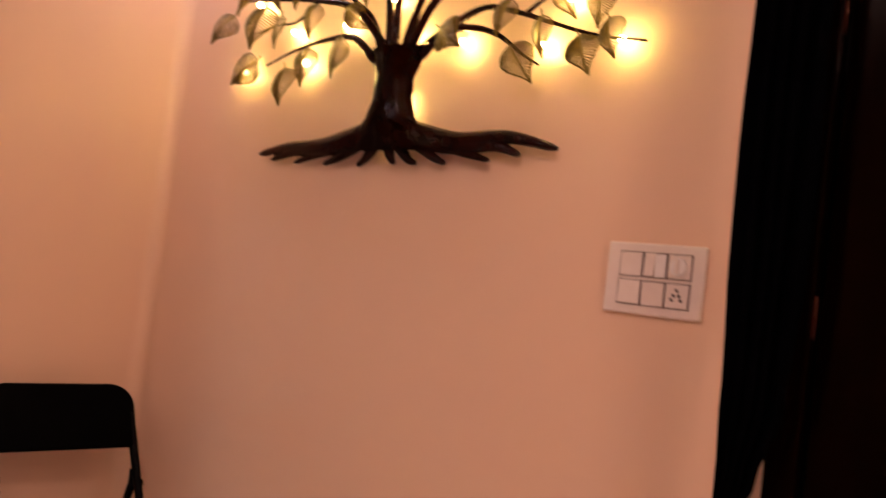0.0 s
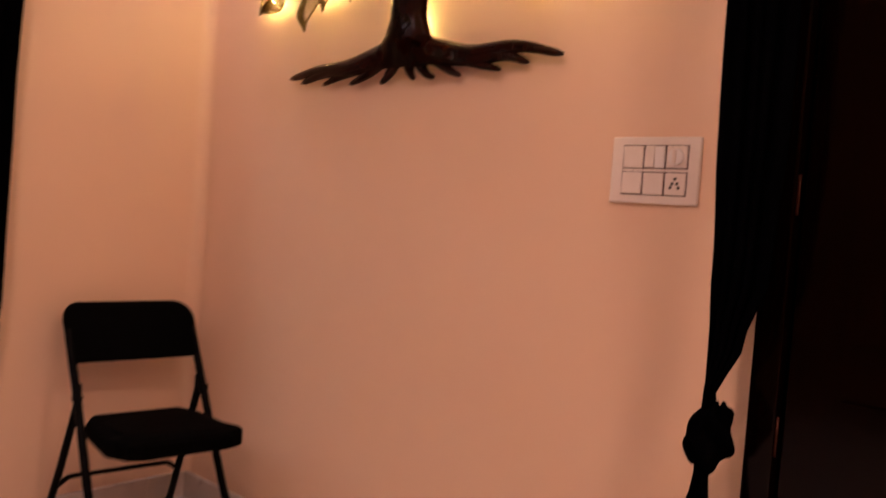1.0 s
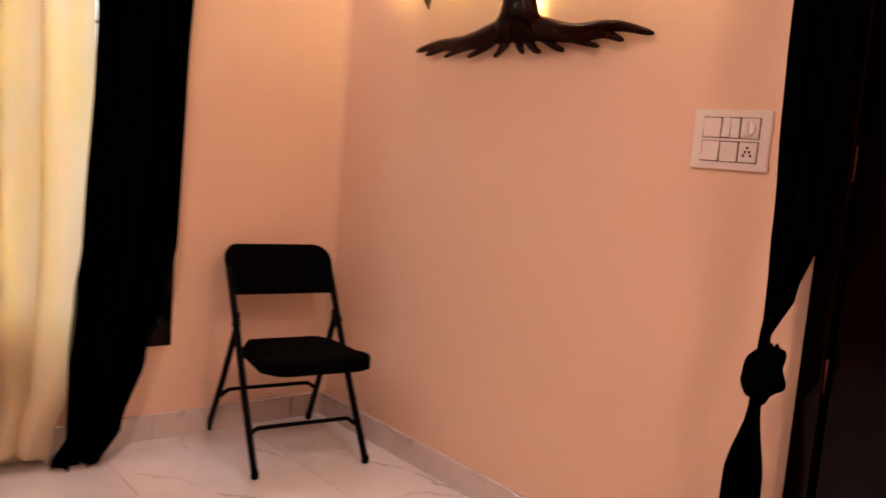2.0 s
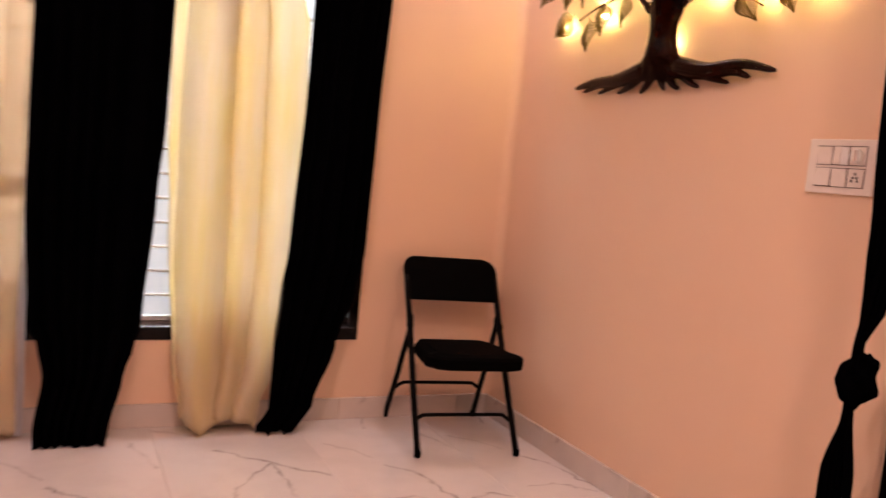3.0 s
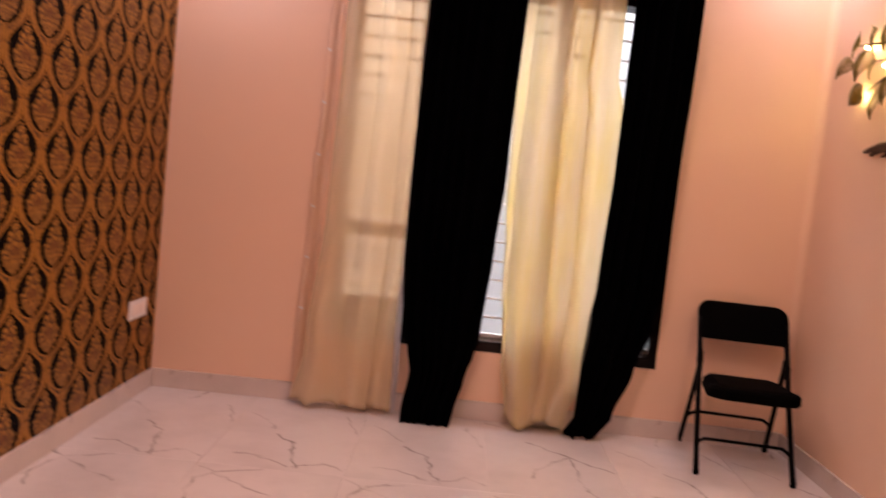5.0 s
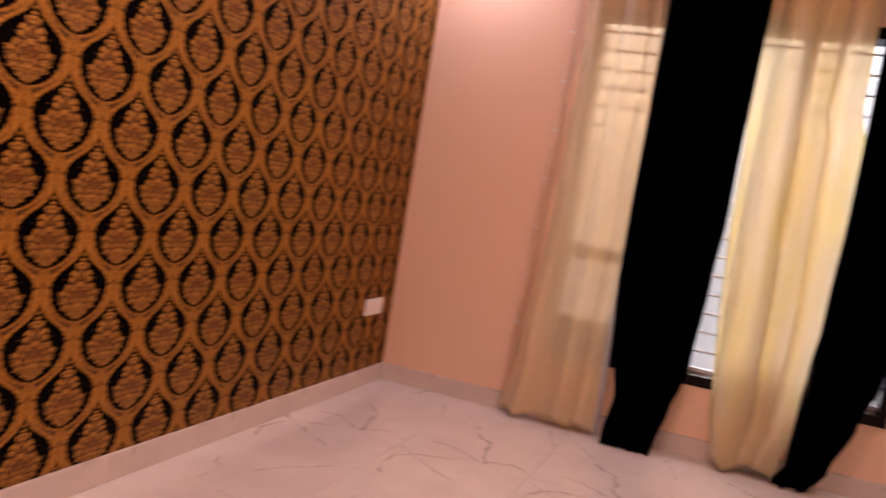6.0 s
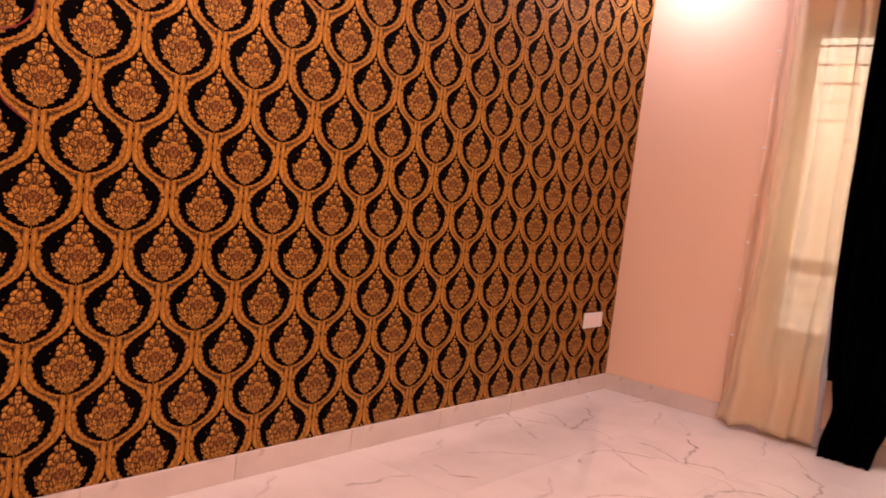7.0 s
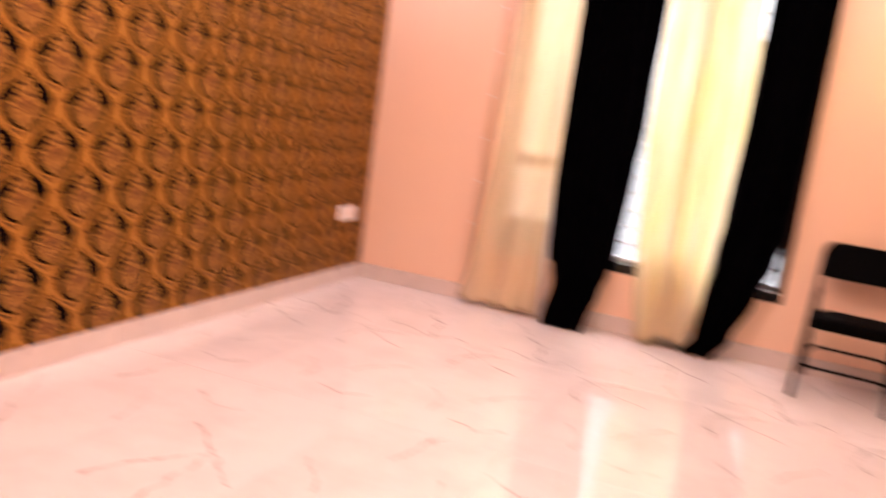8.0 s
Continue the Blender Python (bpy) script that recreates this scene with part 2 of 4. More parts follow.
def marble(name, white, veins=""):
    """Polished white marble-look tile with one of the printed vein patterns."""
    n = Nodes(name)
    p = n.coord()
    info = n.add("ShaderNodeObjectInfo")
    warp = n.add("ShaderNodeVectorMath", operation="SCALE")
    wob = n.add("ShaderNodeTexNoise")
    own = n.add("ShaderNodeVectorMath", operation="ADD")
    n.plug(p, own.inputs[0])
    n.plug(n.math("MULTIPLY", info.outputs["Random"], 9.0), own.inputs[1])
    n.plug(own.outputs[0], wob.inputs["Vector"])
    wob.inputs["Scale"].default_value, wob.inputs["Detail"].default_value = 13.0, 6.0
    centred = n.add("ShaderNodeVectorMath", operation="SUBTRACT")
    n.plug(wob.outputs["Color"], centred.inputs[0])
    centred.inputs[1].default_value = (0.5, 0.5, 0.5)
    n.plug(centred.outputs[0], warp.inputs[0])
    warp.inputs["Scale"].default_value = 0.075
    moved = n.add("ShaderNodeVectorMath", operation="ADD")
    n.plug(p, moved.inputs[0])
    n.plug(warp.outputs[0], moved.inputs[1])
    x, y, _ = n.xyz(moved.outputs[0])
    cloud = n.noise(own.outputs[0], 3.2, 5, 0.6)
    colour = n.mix(n.ramp(cloud, [(0.42, 0.0), (0.75, 1.0)]), white, tuple(c * 0.86 for c in white))
    if veins:
        lines, weights = VEIN_PRINTS[veins], (1.0, 0.8, 0.8, 0.55, 0.9, 0.6)
        total = 0.0
        for k, line in enumerate(lines):
            for (ax, ay), (bx, by) in zip(line, line[1:]):
                dx, dy = bx - ax, by - ay
                rx, ry = n.math("SUBTRACT", x, ax), n.math("SUBTRACT", y, ay)
                s = n.math("DIVIDE", n.math("ADD", n.math("MULTIPLY", rx, dx), n.math("MULTIPLY", ry, dy)), dx * dx + dy * dy, clamp=True)
                ex, ey = n.math("SUBTRACT", rx, n.math("MULTIPLY", s, dx)), n.math("SUBTRACT", ry, n.math("MULTIPLY", s, dy))
                d = n.math("SQRT", n.math("ADD", n.math("MULTIPLY", ex, ex), n.math("MULTIPLY", ey, ey)))
                core = n.ramp(n.math("MULTIPLY", d, 12.0), [(0.0, weights[k]), (0.055, 0.42 * weights[k]), (0.16, 0.0)])
                total = core if total == 0.0 else n.math("MAXIMUM", total, core)
        patchy = n.ramp(n.noise(own.outputs[0], 9.0, 3), [(0.36, 0.15), (0.62, 1.0)])
        colour = n.mix(n.math("MULTIPLY", n.math("MULTIPLY", total, patchy), 0.85), colour, (0.15, 0.11, 0.10))
    else:
        wave = n.math("ABSOLUTE", n.math("SUBTRACT", n.noise(p, 1.7, 3, 0.5, 0.4), 0.5))
        colour = n.mix(n.ramp(wave, [(0.0, 0.42), (0.004, 0.10), (0.012, 0.0)]), colour, (0.30, 0.24, 0.21))
    colour = n.mix(n.math("MULTIPLY", info.outputs["Random"], 0.06), colour, (0.62, 0.56, 0.52))
    smear = n.noise(p, 5.0, 5, 0.65)
    return n.base(colour, n.math("ADD", 0.012, n.math("MULTIPLY", smear, 0.045)), 0.0, 0.5)


def cream_cloth(name, open_weave, thin, thick, blur, tint, through_light=0.42):
    """Thin cream satin that lets daylight through; open_weave: how much of the view behind comes through, blurred."""
    n = Nodes(name)
    p = n.coord()
    x, y, z = n.xyz(p)
    weave = n.noise(n.vec(n.math("MULTIPLY", x, 6.0), y, z), 130.0, 2)
    wide = n.noise(n.vec(n.math("MULTIPLY", x, 5.0), y, n.math("MULTIPLY", z, 0.6)), 3.0, 3)
    tone = n.mix(wide, (0.95, 0.84, 0.58), (0.97, 0.88, 0.68))
    n.bump(weave, 0.15, 0.0008)
    n.base(tone, 0.55, 0.0, 0.3, **{"Sheen Weight": 0.2})
    light = n.add("ShaderNodeBsdfTranslucent")
    # random colour bands paint the yellow glow of single layers between paler doubled folds
    n.plug(n.mix(n.ramp(wide, [(0.36, 0.0), (0.60, 1.0)]), thin, thick), light.inputs["Color"])
    both = n.add("ShaderNodeMixShader")
    both.inputs[0].default_value = through_light
    n.plug(n.bsdf.outputs[0], both.inputs[1])
    n.plug(light.outputs[0], both.inputs[2])
    sheer = n.add("ShaderNodeBsdfRefraction")
    sheer.inputs["Color"].default_value = (*tint, 1)
    sheer.inputs["Roughness"].default_value, sheer.inputs["IOR"].default_value = blur, 1.16
    cloth = n.add("ShaderNodeMixShader")
    cloth.inputs[0].default_value = open_weave
    n.plug(both.outputs[0], cloth.inputs[1])
    n.plug(sheer.outputs[0], cloth.inputs[2])
    n.plug(cloth.outputs[0], n.out.inputs["Surface"])
    return n.mat


def glow(name, colour, strength):
    n = Nodes(name)
    return n.base((0.8, 0.8, 0.8), 0.4, **{"Emission Color": (*colour, 1), "Emission Strength": strength})


def clear_glass():
    n = Nodes("window_glass")
    return n.base((0.97, 0.99, 0.98), 0.02, 0.0, 0.5, **{"Transmission Weight": 1.0, "IOR": 1.45})


def dark_wood():
    n = Nodes("dark_polished_wood")
    x, y, z = n.xyz(n.coord())
    grain = n.noise(n.vec(n.math("MULTIPLY", x, 14.0), n.math("MULTIPLY", y, 14.0), z), 5.0, 6, 0.65, 1.5)
    n.bump(grain, 0.08, 0.001)
    return n.base(n.mix(n.ramp(grain, [(0.35, 0.0), (0.65, 1.0)]), (0.0008, 0.0002, 0.0001), (0.0030, 0.0005, 0.0003)),
                  n.math("ADD", 0.08, n.math("MULTIPLY", grain, 0.10)), 0.0, 0.15)


PAINT, PAPER = wall_paint(), damask_paper()
TILES = {print_name: marble("marble_tile_" + print_name, (0.70, 0.66, 0.64), print_name) for print_name in VEIN_PRINTS}
SKIRT = marble("marble_skirting", (0.66, 0.58, 0.53))
GROUT = speckled("pale_grout", (0.60, 0.55, 0.52), (0.70, 0.65, 0.62), 4.0, 0.8)
PLASTER = speckled("white_ceiling_paint", (0.78, 0.76, 0.73), (0.84, 0.82, 0.79), 1.5, 0.7, bump=0.05)
CREAM, CREAM_DENSE = cream_cloth("cream_sheer_curtain", 0.57, (0.90, 0.70, 0.40), (0.92, 0.78, 0.58), 0.14, (1.0, 0.88, 0.72), 0.12), cream_cloth("cream_satin_curtain", 0.48, (0.98, 0.84, 0.36), (0.98, 0.92, 0.78), 0.22, (1.0, 0.91, 0.73))
VELVET = speckled("black_curtain_cloth", (0.0006, 0.0006, 0.0009), (0.0014, 0.0013, 0.0018), 6.0, 0.95, 0.0, 0.0, 0.2, 240.0)
WOOD = dark_wood()
GLASS = clear_glass()
STEEL = speckled("white_painted_steel", (0.78, 0.79, 0.80), (0.86, 0.87, 0.88), 8.0, 0.4, 0.0, 0.5)
CHROME = speckled("chrome", (0.70, 0.70, 0.72), (0.82, 0.82, 0.84), 12.0, 0.16, 1.0)
BRONZE = speckled("dark_bronze", (0.05, 0.014, 0.008), (0.10, 0.03, 0.018), 20.0, 0.35, 0.8)
BLACK_METAL = speckled("black_powder_coated_steel", (0.0012, 0.0011, 0.0011), (0.0024, 0.0020, 0.0020), 10.0, 0.5, 0.0, 0.05)
VINYL = speckled("black_vinyl_pad", (0.0008, 0.0008, 0.0008), (0.0018, 0.0016, 0.0016), 9.0, 0.85, 0.0, 0.02, 0.15, 300.0)
BARK = speckled("dark_brown_enamel", (0.0014, 0.0003, 0.0002), (0.024, 0.0032, 0.0012), 14.0, 0.18, 0.0, 0.14, 0.5, 45.0)
LEAF_GOLD = speckled("antique_gold_leaf", (0.07, 0.047, 0.005), (0.21, 0.145, 0.018), 30.0, 0.36, 0.7)
LED = glow("warm_led", (1.0, 0.76, 0.24), 290.0)
DIFFUSER = glow("downlight_diffuser", (1.0, 0.80, 0.66), 6.0)
PLASTIC = speckled("white_switch_plastic", (0.78, 0.70, 0.64), (0.82, 0.75, 0.69), 20.0, 0.3)
PLASTIC_B = speckled("bright_rocker_plastic", (0.84, 0.82, 0.80), (0.88, 0.86, 0.84), 20.0, 0.25)
GAP_SHADE = speckled("switch_gap_shadow_line", (0.07, 0.04, 0.03), (0.10, 0.06, 0.045), 20.0, 0.6)
HOLE = speckled("socket_hole_dark", (0.02, 0.014, 0.012), (0.03, 0.02, 0.018), 20.0, 0.6)
RED_WIRE = speckled("red_cable_sheath", (0.12, 0.004, 0.004), (0.20, 0.008, 0.006), 30.0, 0.35)


def daylight():
    """The overcast view outside: pale ground and haze low down, bright sky above."""
    n = Nodes("overcast_daylight")
    _, _, z = n.xyz(n.coord())
    level = n.ramp(n.math("DIVIDE", n.math("ADD", z, 3.0), 12.0), [(0.0, 0.009), (0.36, 0.013), (0.44, 0.030), (0.52, 0.05), (0.62, 1.0), (1.0, 1.0)], "EASE")
    return n.base((0.12, 0.12, 0.12), 0.9, **{"Emission Color": (0.95, 0.98, 1.0, 1), "Emission Strength": n.math("MULTIPLY", level, 42.0)})


OUTSIDE = daylight()


# ---- mesh helpers ----
def finish(bm, smooth=False):
    bmesh.ops.recalc_face_normals(bm, faces=bm.faces)
    for f in bm.faces:
        f.smooth = smooth
    return bm


def mesh_of(name, bm, material):
    me = bpy.data.meshes.new(name)
    bm.to_mesh(me)
    bm.free()
    me.materials.append(material)
    return me


def part(name, bm, material, parent, label="", at=None):
    """Links a bmesh as one mesh object under a thing or a part."""
    ob = new(name, mesh_of(name, bm, material))
    ob.parent = parent
    if at is not None:
        ob.matrix_basis = at
    return tagged(ob, label)


def piece(name, me, parent, at):
    """A repeat on shared mesh data."""
    ob = new(name, me)
    ob.parent, ob.matrix_basis = parent, at
    return ob


def thing(name, at, label, category, group="", kind=""):
    ob = new(name)
    ob.empty_display_size = 0.1
    ob.matrix_basis = at
    return tagged(ob, label, category, group, kind)


def box(x0, x1, y0, y1, z0, z1, bevel=0.0, segments=2):
    bm = bmesh.new()
    add_box(bm, x0, x1, y0, y1, z0, z1)
    if bevel:
        bmesh.ops.bevel(bm, geom=bm.edges[:], offset=bevel, segments=segments, affect="EDGES", profile=0.5)
    return finish(bm)


def add_box(bm, x0, x1, y0, y1, z0, z1):
    vs = [bm.verts.new((x, y, z)) for x in (x0, x1) for y in (y0, y1) for z in (z0, z1)]
    for q in ((0, 1, 3, 2), (4, 6, 7, 5), (0, 4, 5, 1), (2, 3, 7, 6), (0, 2, 6, 4), (1, 5, 7, 3)):
        bm.faces.new([vs[i] for i in q])


def smooth_line(points, steps=6):
    """A Catmull-Rom line through points."""
    pts = [Vector(p) for p in points]
    ext = [pts[0] * 2 - pts[1], *pts, pts[-1] * 2 - pts[-2]]
    out = []
    for a, b, c, d in zip(ext, ext[1:], ext[2:], ext[3:]):
        for i in range(steps):
            s = i / steps
            out.append(0.5 * (2 * b + (c - a) * s + (2 * a - 5 * b + 4 * c - d) * s * s + (3 * b - a - 3 * c + d) * s ** 3))
    return out + [pts[-1]]


def add_tube(bm, points, radius, segments=10, flat=1.0):
    """Sweeps a round section along points; radius is a number or a function of 0..1."""
    pts = [Vector(p) for p in points]
    rings, up = [], None
    for i, p in enumerate(pts):
        ahead = (pts[min(i + 1, len(pts) - 1)] - pts[max(i - 1, 0)]).normalized()
        if up is None:
            up = ahead.orthogonal().normalized()
        up = (up - ahead * up.dot(ahead)).normalized()
        side = ahead.cross(up)
        r = radius(i / (len(pts) - 1)) if callable(radius) else radius
        rings.append([bm.verts.new(p + (up * math.cos(a) + side * math.sin(a)) * r)
                      for a in (2 * math.pi * k / segments for k in range(segments))])
    for a, b in zip(rings, rings[1:]):
        for k in range(segments):
            bm.faces.new((a[k], a[(k + 1) % segments], b[(k + 1) % segments], b[k]))
    bm.faces.new(rings[0][::-1])
    bm.faces.new(rings[-1])


def tube(points, radius, segments=10):
    bm = bmesh.new()
    add_tube(bm, points, radius, segments)
    return finish(bm, True)


def disc(radius, depth, segments=24, bevel=0.0):
    """A short cylinder along z from 0 to depth."""
    bm = bmesh.new()
    bmesh.ops.create_cone(bm, cap_ends=True, segments=segments, radius1=radius, radius2=radius, depth=depth,
                          matrix=Matrix.Translation((0, 0, depth / 2)))
    if bevel:
        bmesh.ops.bevel(bm, geom=[e for e in bm.edges if abs(e.verts[0].co.z - e.verts[1].co.z) < 1e-6], offset=bevel, segments=2, affect="EDGES")
    return finish(bm)


def at_z(rows, z):
    """Values between rows of (z, value, ...), by height."""
    rows = sorted(rows)
    if z <= rows[0][0]:
        return rows[0][1:]
    for a, b in zip(rows, rows[1:]):
        if z <= b[0]:
            s = (z - a[0]) / (b[0] - a[0])
            s = s * s * (3 - 2 * s)
            return tuple(p + (q - p) * s for p, q in zip(a[1:], b[1:]))
    return rows[-1][1:]


# ---- the room ----
WIN_L, WIN_R, WIN_B, WIN_T = -2.50, -0.715, 0.372, 2.32      # outer edges of the window's wooden frame
DOOR_N, DOOR_S, DOOR_T = -2.179, -3.22, 2.14                  # door opening in the tree wall
THICK = 0.23

bm = bmesh.new()
add_box(bm, -ROOM_W - THICK, WIN_L, 0, THICK, 0, CEIL)
add_box(bm, WIN_R, THICK, 0, THICK, 0, CEIL)
add_box(bm, WIN_L, WIN_R, 0, THICK, 0, WIN_B)
add_box(bm, WIN_L, WIN_R, 0, THICK, WIN_T, CEIL)
wall_north = tagged(new("wall_north", mesh_of("wall_north", finish(bm), PAINT)), "smooth peach-painted wall with the curtained window", "wall", kind="structure")
bm = bmesh.new()
add_box(bm, 0, THICK, DOOR_N, 0, 0, CEIL)
add_box(bm, 0, THICK, -ROOM_L, DOOR_S, 0, CEIL)
add_box(bm, 0, THICK, DOOR_S, DOOR_N, DOOR_T, CEIL)
wall_east = tagged(new("wall_east", mesh_of("wall_east", finish(bm), PAINT)), "smooth peach-painted wall with the lit metal tree", "wall", kind="structure")
bm = bmesh.new()
arc = [(-0.05 + 0.05 * math.sin(a), -0.05 + 0.05 * math.cos(a)) for a in (math.pi / 2 * k / 10 for k in range(11))]
low, high = ([bm.verts.new((x - 0.0005, y - 0.0005, z)) for x, y in arc] for z in (0.101, CEIL - 0.001))
for k in range(10):
    bm.faces.new((low[k], low[k + 1], high[k + 1], high[k]))
tagged(new("trim", mesh_of("trim", finish(bm, True), PAINT)), "softly rounded peach plaster in the wall corner", "trim", kind="structure")
wall_west = tagged(new("wall_west", mesh_of("wall_west", box(-ROOM_W - THICK, -ROOM_W, -ROOM_L, 0, 0, CEIL), PAPER)), "black and gold damask wallpaper on the feature wall", "wall", kind="structure")
wall_south = tagged(new("wall_south", mesh_of("wall_south", box(-ROOM_W - THICK, THICK, -ROOM_L - THICK, -ROOM_L, 0, CEIL), PAINT)), "plain peach-painted wall behind", "wall", kind="structure")
ceiling = tagged(new("ceiling", mesh_of("ceiling", box(-ROOM_W - THICK, THICK, -ROOM_L - THICK, THICK, CEIL, CEIL + 0.12), PLASTER)), "plain white ceiling", "ceiling", kind="structure")
floor = tagged(new("floor", mesh_of("floor", box(-ROOM_W - THICK, THICK, -ROOM_L - THICK, THICK, -0.15, -0.003), GROUT)), "polished white marble-look floor tiles with grey veins", "floor", kind="structure")
backdrop = tagged(new("backdrop", mesh_of("backdrop", box(-9, 6, 3.5, 3.55, -3, 9), OUTSIDE)), "pale overcast daylight outside the window", "backdrop", kind="structure")

YARD = speckled("pale_outdoor_plaster", (0.66, 0.67, 0.68), (0.74, 0.75, 0.76), 2.0, 0.85, bump=0.1)
tagged(new("ground", mesh_of("ground", box(-9, 6, THICK + 0.01, 3.5, -0.7, -0.6), YARD)), "pale paved yard outside the window", "ground", kind="structure")
# unseen panel added to stop daylight leaking through the door's gaps
tagged(new("corridor_wall", mesh_of("corridor_wall", box(THICK + 0.002, THICK + 0.05, DOOR_S - 0.2, DOOR_N + 0.2, 0, DOOR_T + 0.2), PLASTER)), "added unseen panel behind the closed door that keeps daylight out", "wall", kind="structure")

# recessed ceiling downlights
for lx, ly, lw, tone in DOWNLIGHTS:
    lamp = thing("downlight", pose(lx, ly, CEIL), "small round white recessed ceiling downlight, switched on", "downlight", "ceiling downlights")
    bm = bmesh.new()
    bmesh.ops.create_cone(bm, cap_ends=False, segments=28, radius1=0.105, radius2=0.085, depth=0.02, matrix=Matrix.Translation((0, 0, -0.008)))
    part("rim", finish(bm, True), PLASTIC_B, lamp)
    part("diffuser", disc(0.084, 0.006), DIFFUSER, lamp, "glowing round diffuser", pose(0, 0, -0.012))


# ---- window ----
def window():
    win = thing("window_1", pose(0, 0, 0), "dark-stained wooden window with a white steel bar grille", "window", kind="structure")
    y0, y1 = -0.006, 0.17
    rail = 0.058
    part("window_sill", box(WIN_L, WIN_R, y0, y1, WIN_B, WIN_B + rail, 0.004), WOOD, win)
    part("head", box(WIN_L, WIN_R, y0, y1, WIN_T - rail, WIN_T, 0.004), WOOD, win)
    for name, xa, xb in (("jamb", WIN_L, WIN_L + 0.05), ("jamb", WIN_R - 0.05, WIN_R), ("mullion", -2.11, -2.05), ("mullion", -1.42, -1.35)):
        part(name, box(xa, xb, y0 + 0.002, y1 - 0.002, WIN_B + rail, WIN_T - rail, 0.004), WOOD, win)
    bays = [(WIN_L + 0.05, -2.11), (-2.05, -1.42), (-1.35, WIN_R - 0.05)]
    part("rail", box(bays[0][0], bays[0][1], 0.03, 0.12, 0.93, 1.01, 0.004), WOOD, win)
    # added, unseen behind the curtain: ends the daylight glow below z 0.60
    part("lower_panel", box(bays[0][0], bays[0][1], 0.05, 0.11, WIN_B + rail, 0.60, 0.004), WOOD, win)
    for xa, xb in bays:
        part("pane", box(xa, xb, 0.135, 0.139, WIN_B + rail, WIN_T - rail), GLASS, win).visible_shadow = False
        part("glazing_bar", box(xa, xb, 0.120, 0.150, WIN_B + rail, WIN_B + rail + 0.022, 0.003), STEEL, win)
        bar = mesh_of("grille_bar", tube([(xa, 0, 0), (xb, 0, 0)], 0.0065, 8), STEEL)
        for k in range(17):
            piece("grille_bar", bar, win, pose(0, 0.095, 0.548 + 0.1035 * k))
    return win


window()


# ---- curtains ----
def curtain_mesh(rows, pleats, depth, seed, top, hem, across=9, sway=0.25, cols_z=54, turn=False, overlap=0.0):
    """A hanging pleated cloth. rows: height, one edge, the other edge, distance from the wall. hem(u): the height of its lower edge."""
    bm = bmesh.new()
    nu = pleats * across
    grid = []
    for j in range(cols_z + 1):
        line = []
        for i in range(nu + 1):
            u = i / nu
            z0 = hem(u)
            z = z0 + (top - z0) * (j / cols_z) ** 1.15
            a, b, off = at_z(rows, z)
            wander = sway * noise.noise(Vector((u * 2.3 + seed, z * 0.8, seed * 1.7)))
            ph = 2 * math.pi * (pleats * (u + 0.10 * math.sin(2 * math.pi * u + seed) / 2) + wander)
            squeeze = min(1.0, abs(b - a) / 0.25)
            d = depth * (math.sin(ph) + 0.28 * math.sin(2 * ph + seed)) * (0.75 + 0.25 * squeeze)
            d += 0.02 * noise.noise(Vector((u * 4, z * 2.2, seed)))
            along = a + (b - a) * u + 0.16 * depth * math.sin(2 * ph) + overlap * math.sin(ph + 1.1) * min(1.0, 6 * u, 6 * (1 - u))
            away = off - d
            line.append(bm.verts.new((-away, along, z) if turn else (along, -away, z)))
        grid.append(line)
    for p, q in zip(grid, grid[1:]):
        for i in range(nu):
            bm.faces.new((p[i], p[i + 1], q[i + 1], q[i]))
    return finish(bm, True)


def curtain(label, rows, pleats, depth, seed, material, hem, thick, top=2.71, turn=False, group="window curtains", sway=0.25, overlap=0.0):
    x, y = (-rows[0][3], (rows[0][1] + rows[0][2]) / 2) if turn else ((rows[0][1] + rows[0][2]) / 2, -rows[0][3])
    c = thing("curtain", pose(0, 0, 0), label, "curtain", group)
    cloth = part("cloth", curtain_mesh(rows, pleats, depth, seed, top, hem, across=9 if not overlap else 22, turn=turn, sway=sway, overlap=overlap), material, c)
    solid = cloth.modifiers.new("thickness", "SOLIDIFY")
    solid.thickness, solid.offset = thick, 0.0
    return c


def hem_wave(base, rise, waves, seed):
    """A hem that falls to points under the folds and arches between them."""
    return lambda u: base + rise * (1 - (1 - abs(math.sin(math.pi * waves * u + seed))) ** 1.4)


cream_1 = curtain("sheer cream satin curtain with daylight glowing through, hanging to the floor",
                  [(0.0, -2.655, -2.112, 0.12), (0.3, -2.60, -2.11, 0.10), (1.06, -2.545, -2.10, 0.085), (1.85, -2.535, -2.105, 0.075), (2.7, -2.53, -2.10, 0.075)],
                  3, 0.024, 1.3, CREAM, hem_wave(0.010, 0.032, 4, 0.5), 0.0015, overlap=0.022)
black_1 = curtain("black blackout curtain beside the cream sheer, bunched on the floor",
                  [(0.0, -2.045, -1.795, 0.22), (0.06, -2.05, -1.78, 0.19), (0.26, -2.022, -1.735, 0.14), (0.38, -2.045, -1.700, 0.12), (0.46, -2.085, -1.678, 0.115), (0.97, -2.110, -1.65, 0.11), (1.28, -2.110, -1.63, 0.11), (2.7, -2.100, -1.605, 0.11)],
                  6, 0.018, 4.1, VELVET, hem_wave(0.003, 0.005, 3, 0.2), 0.004)
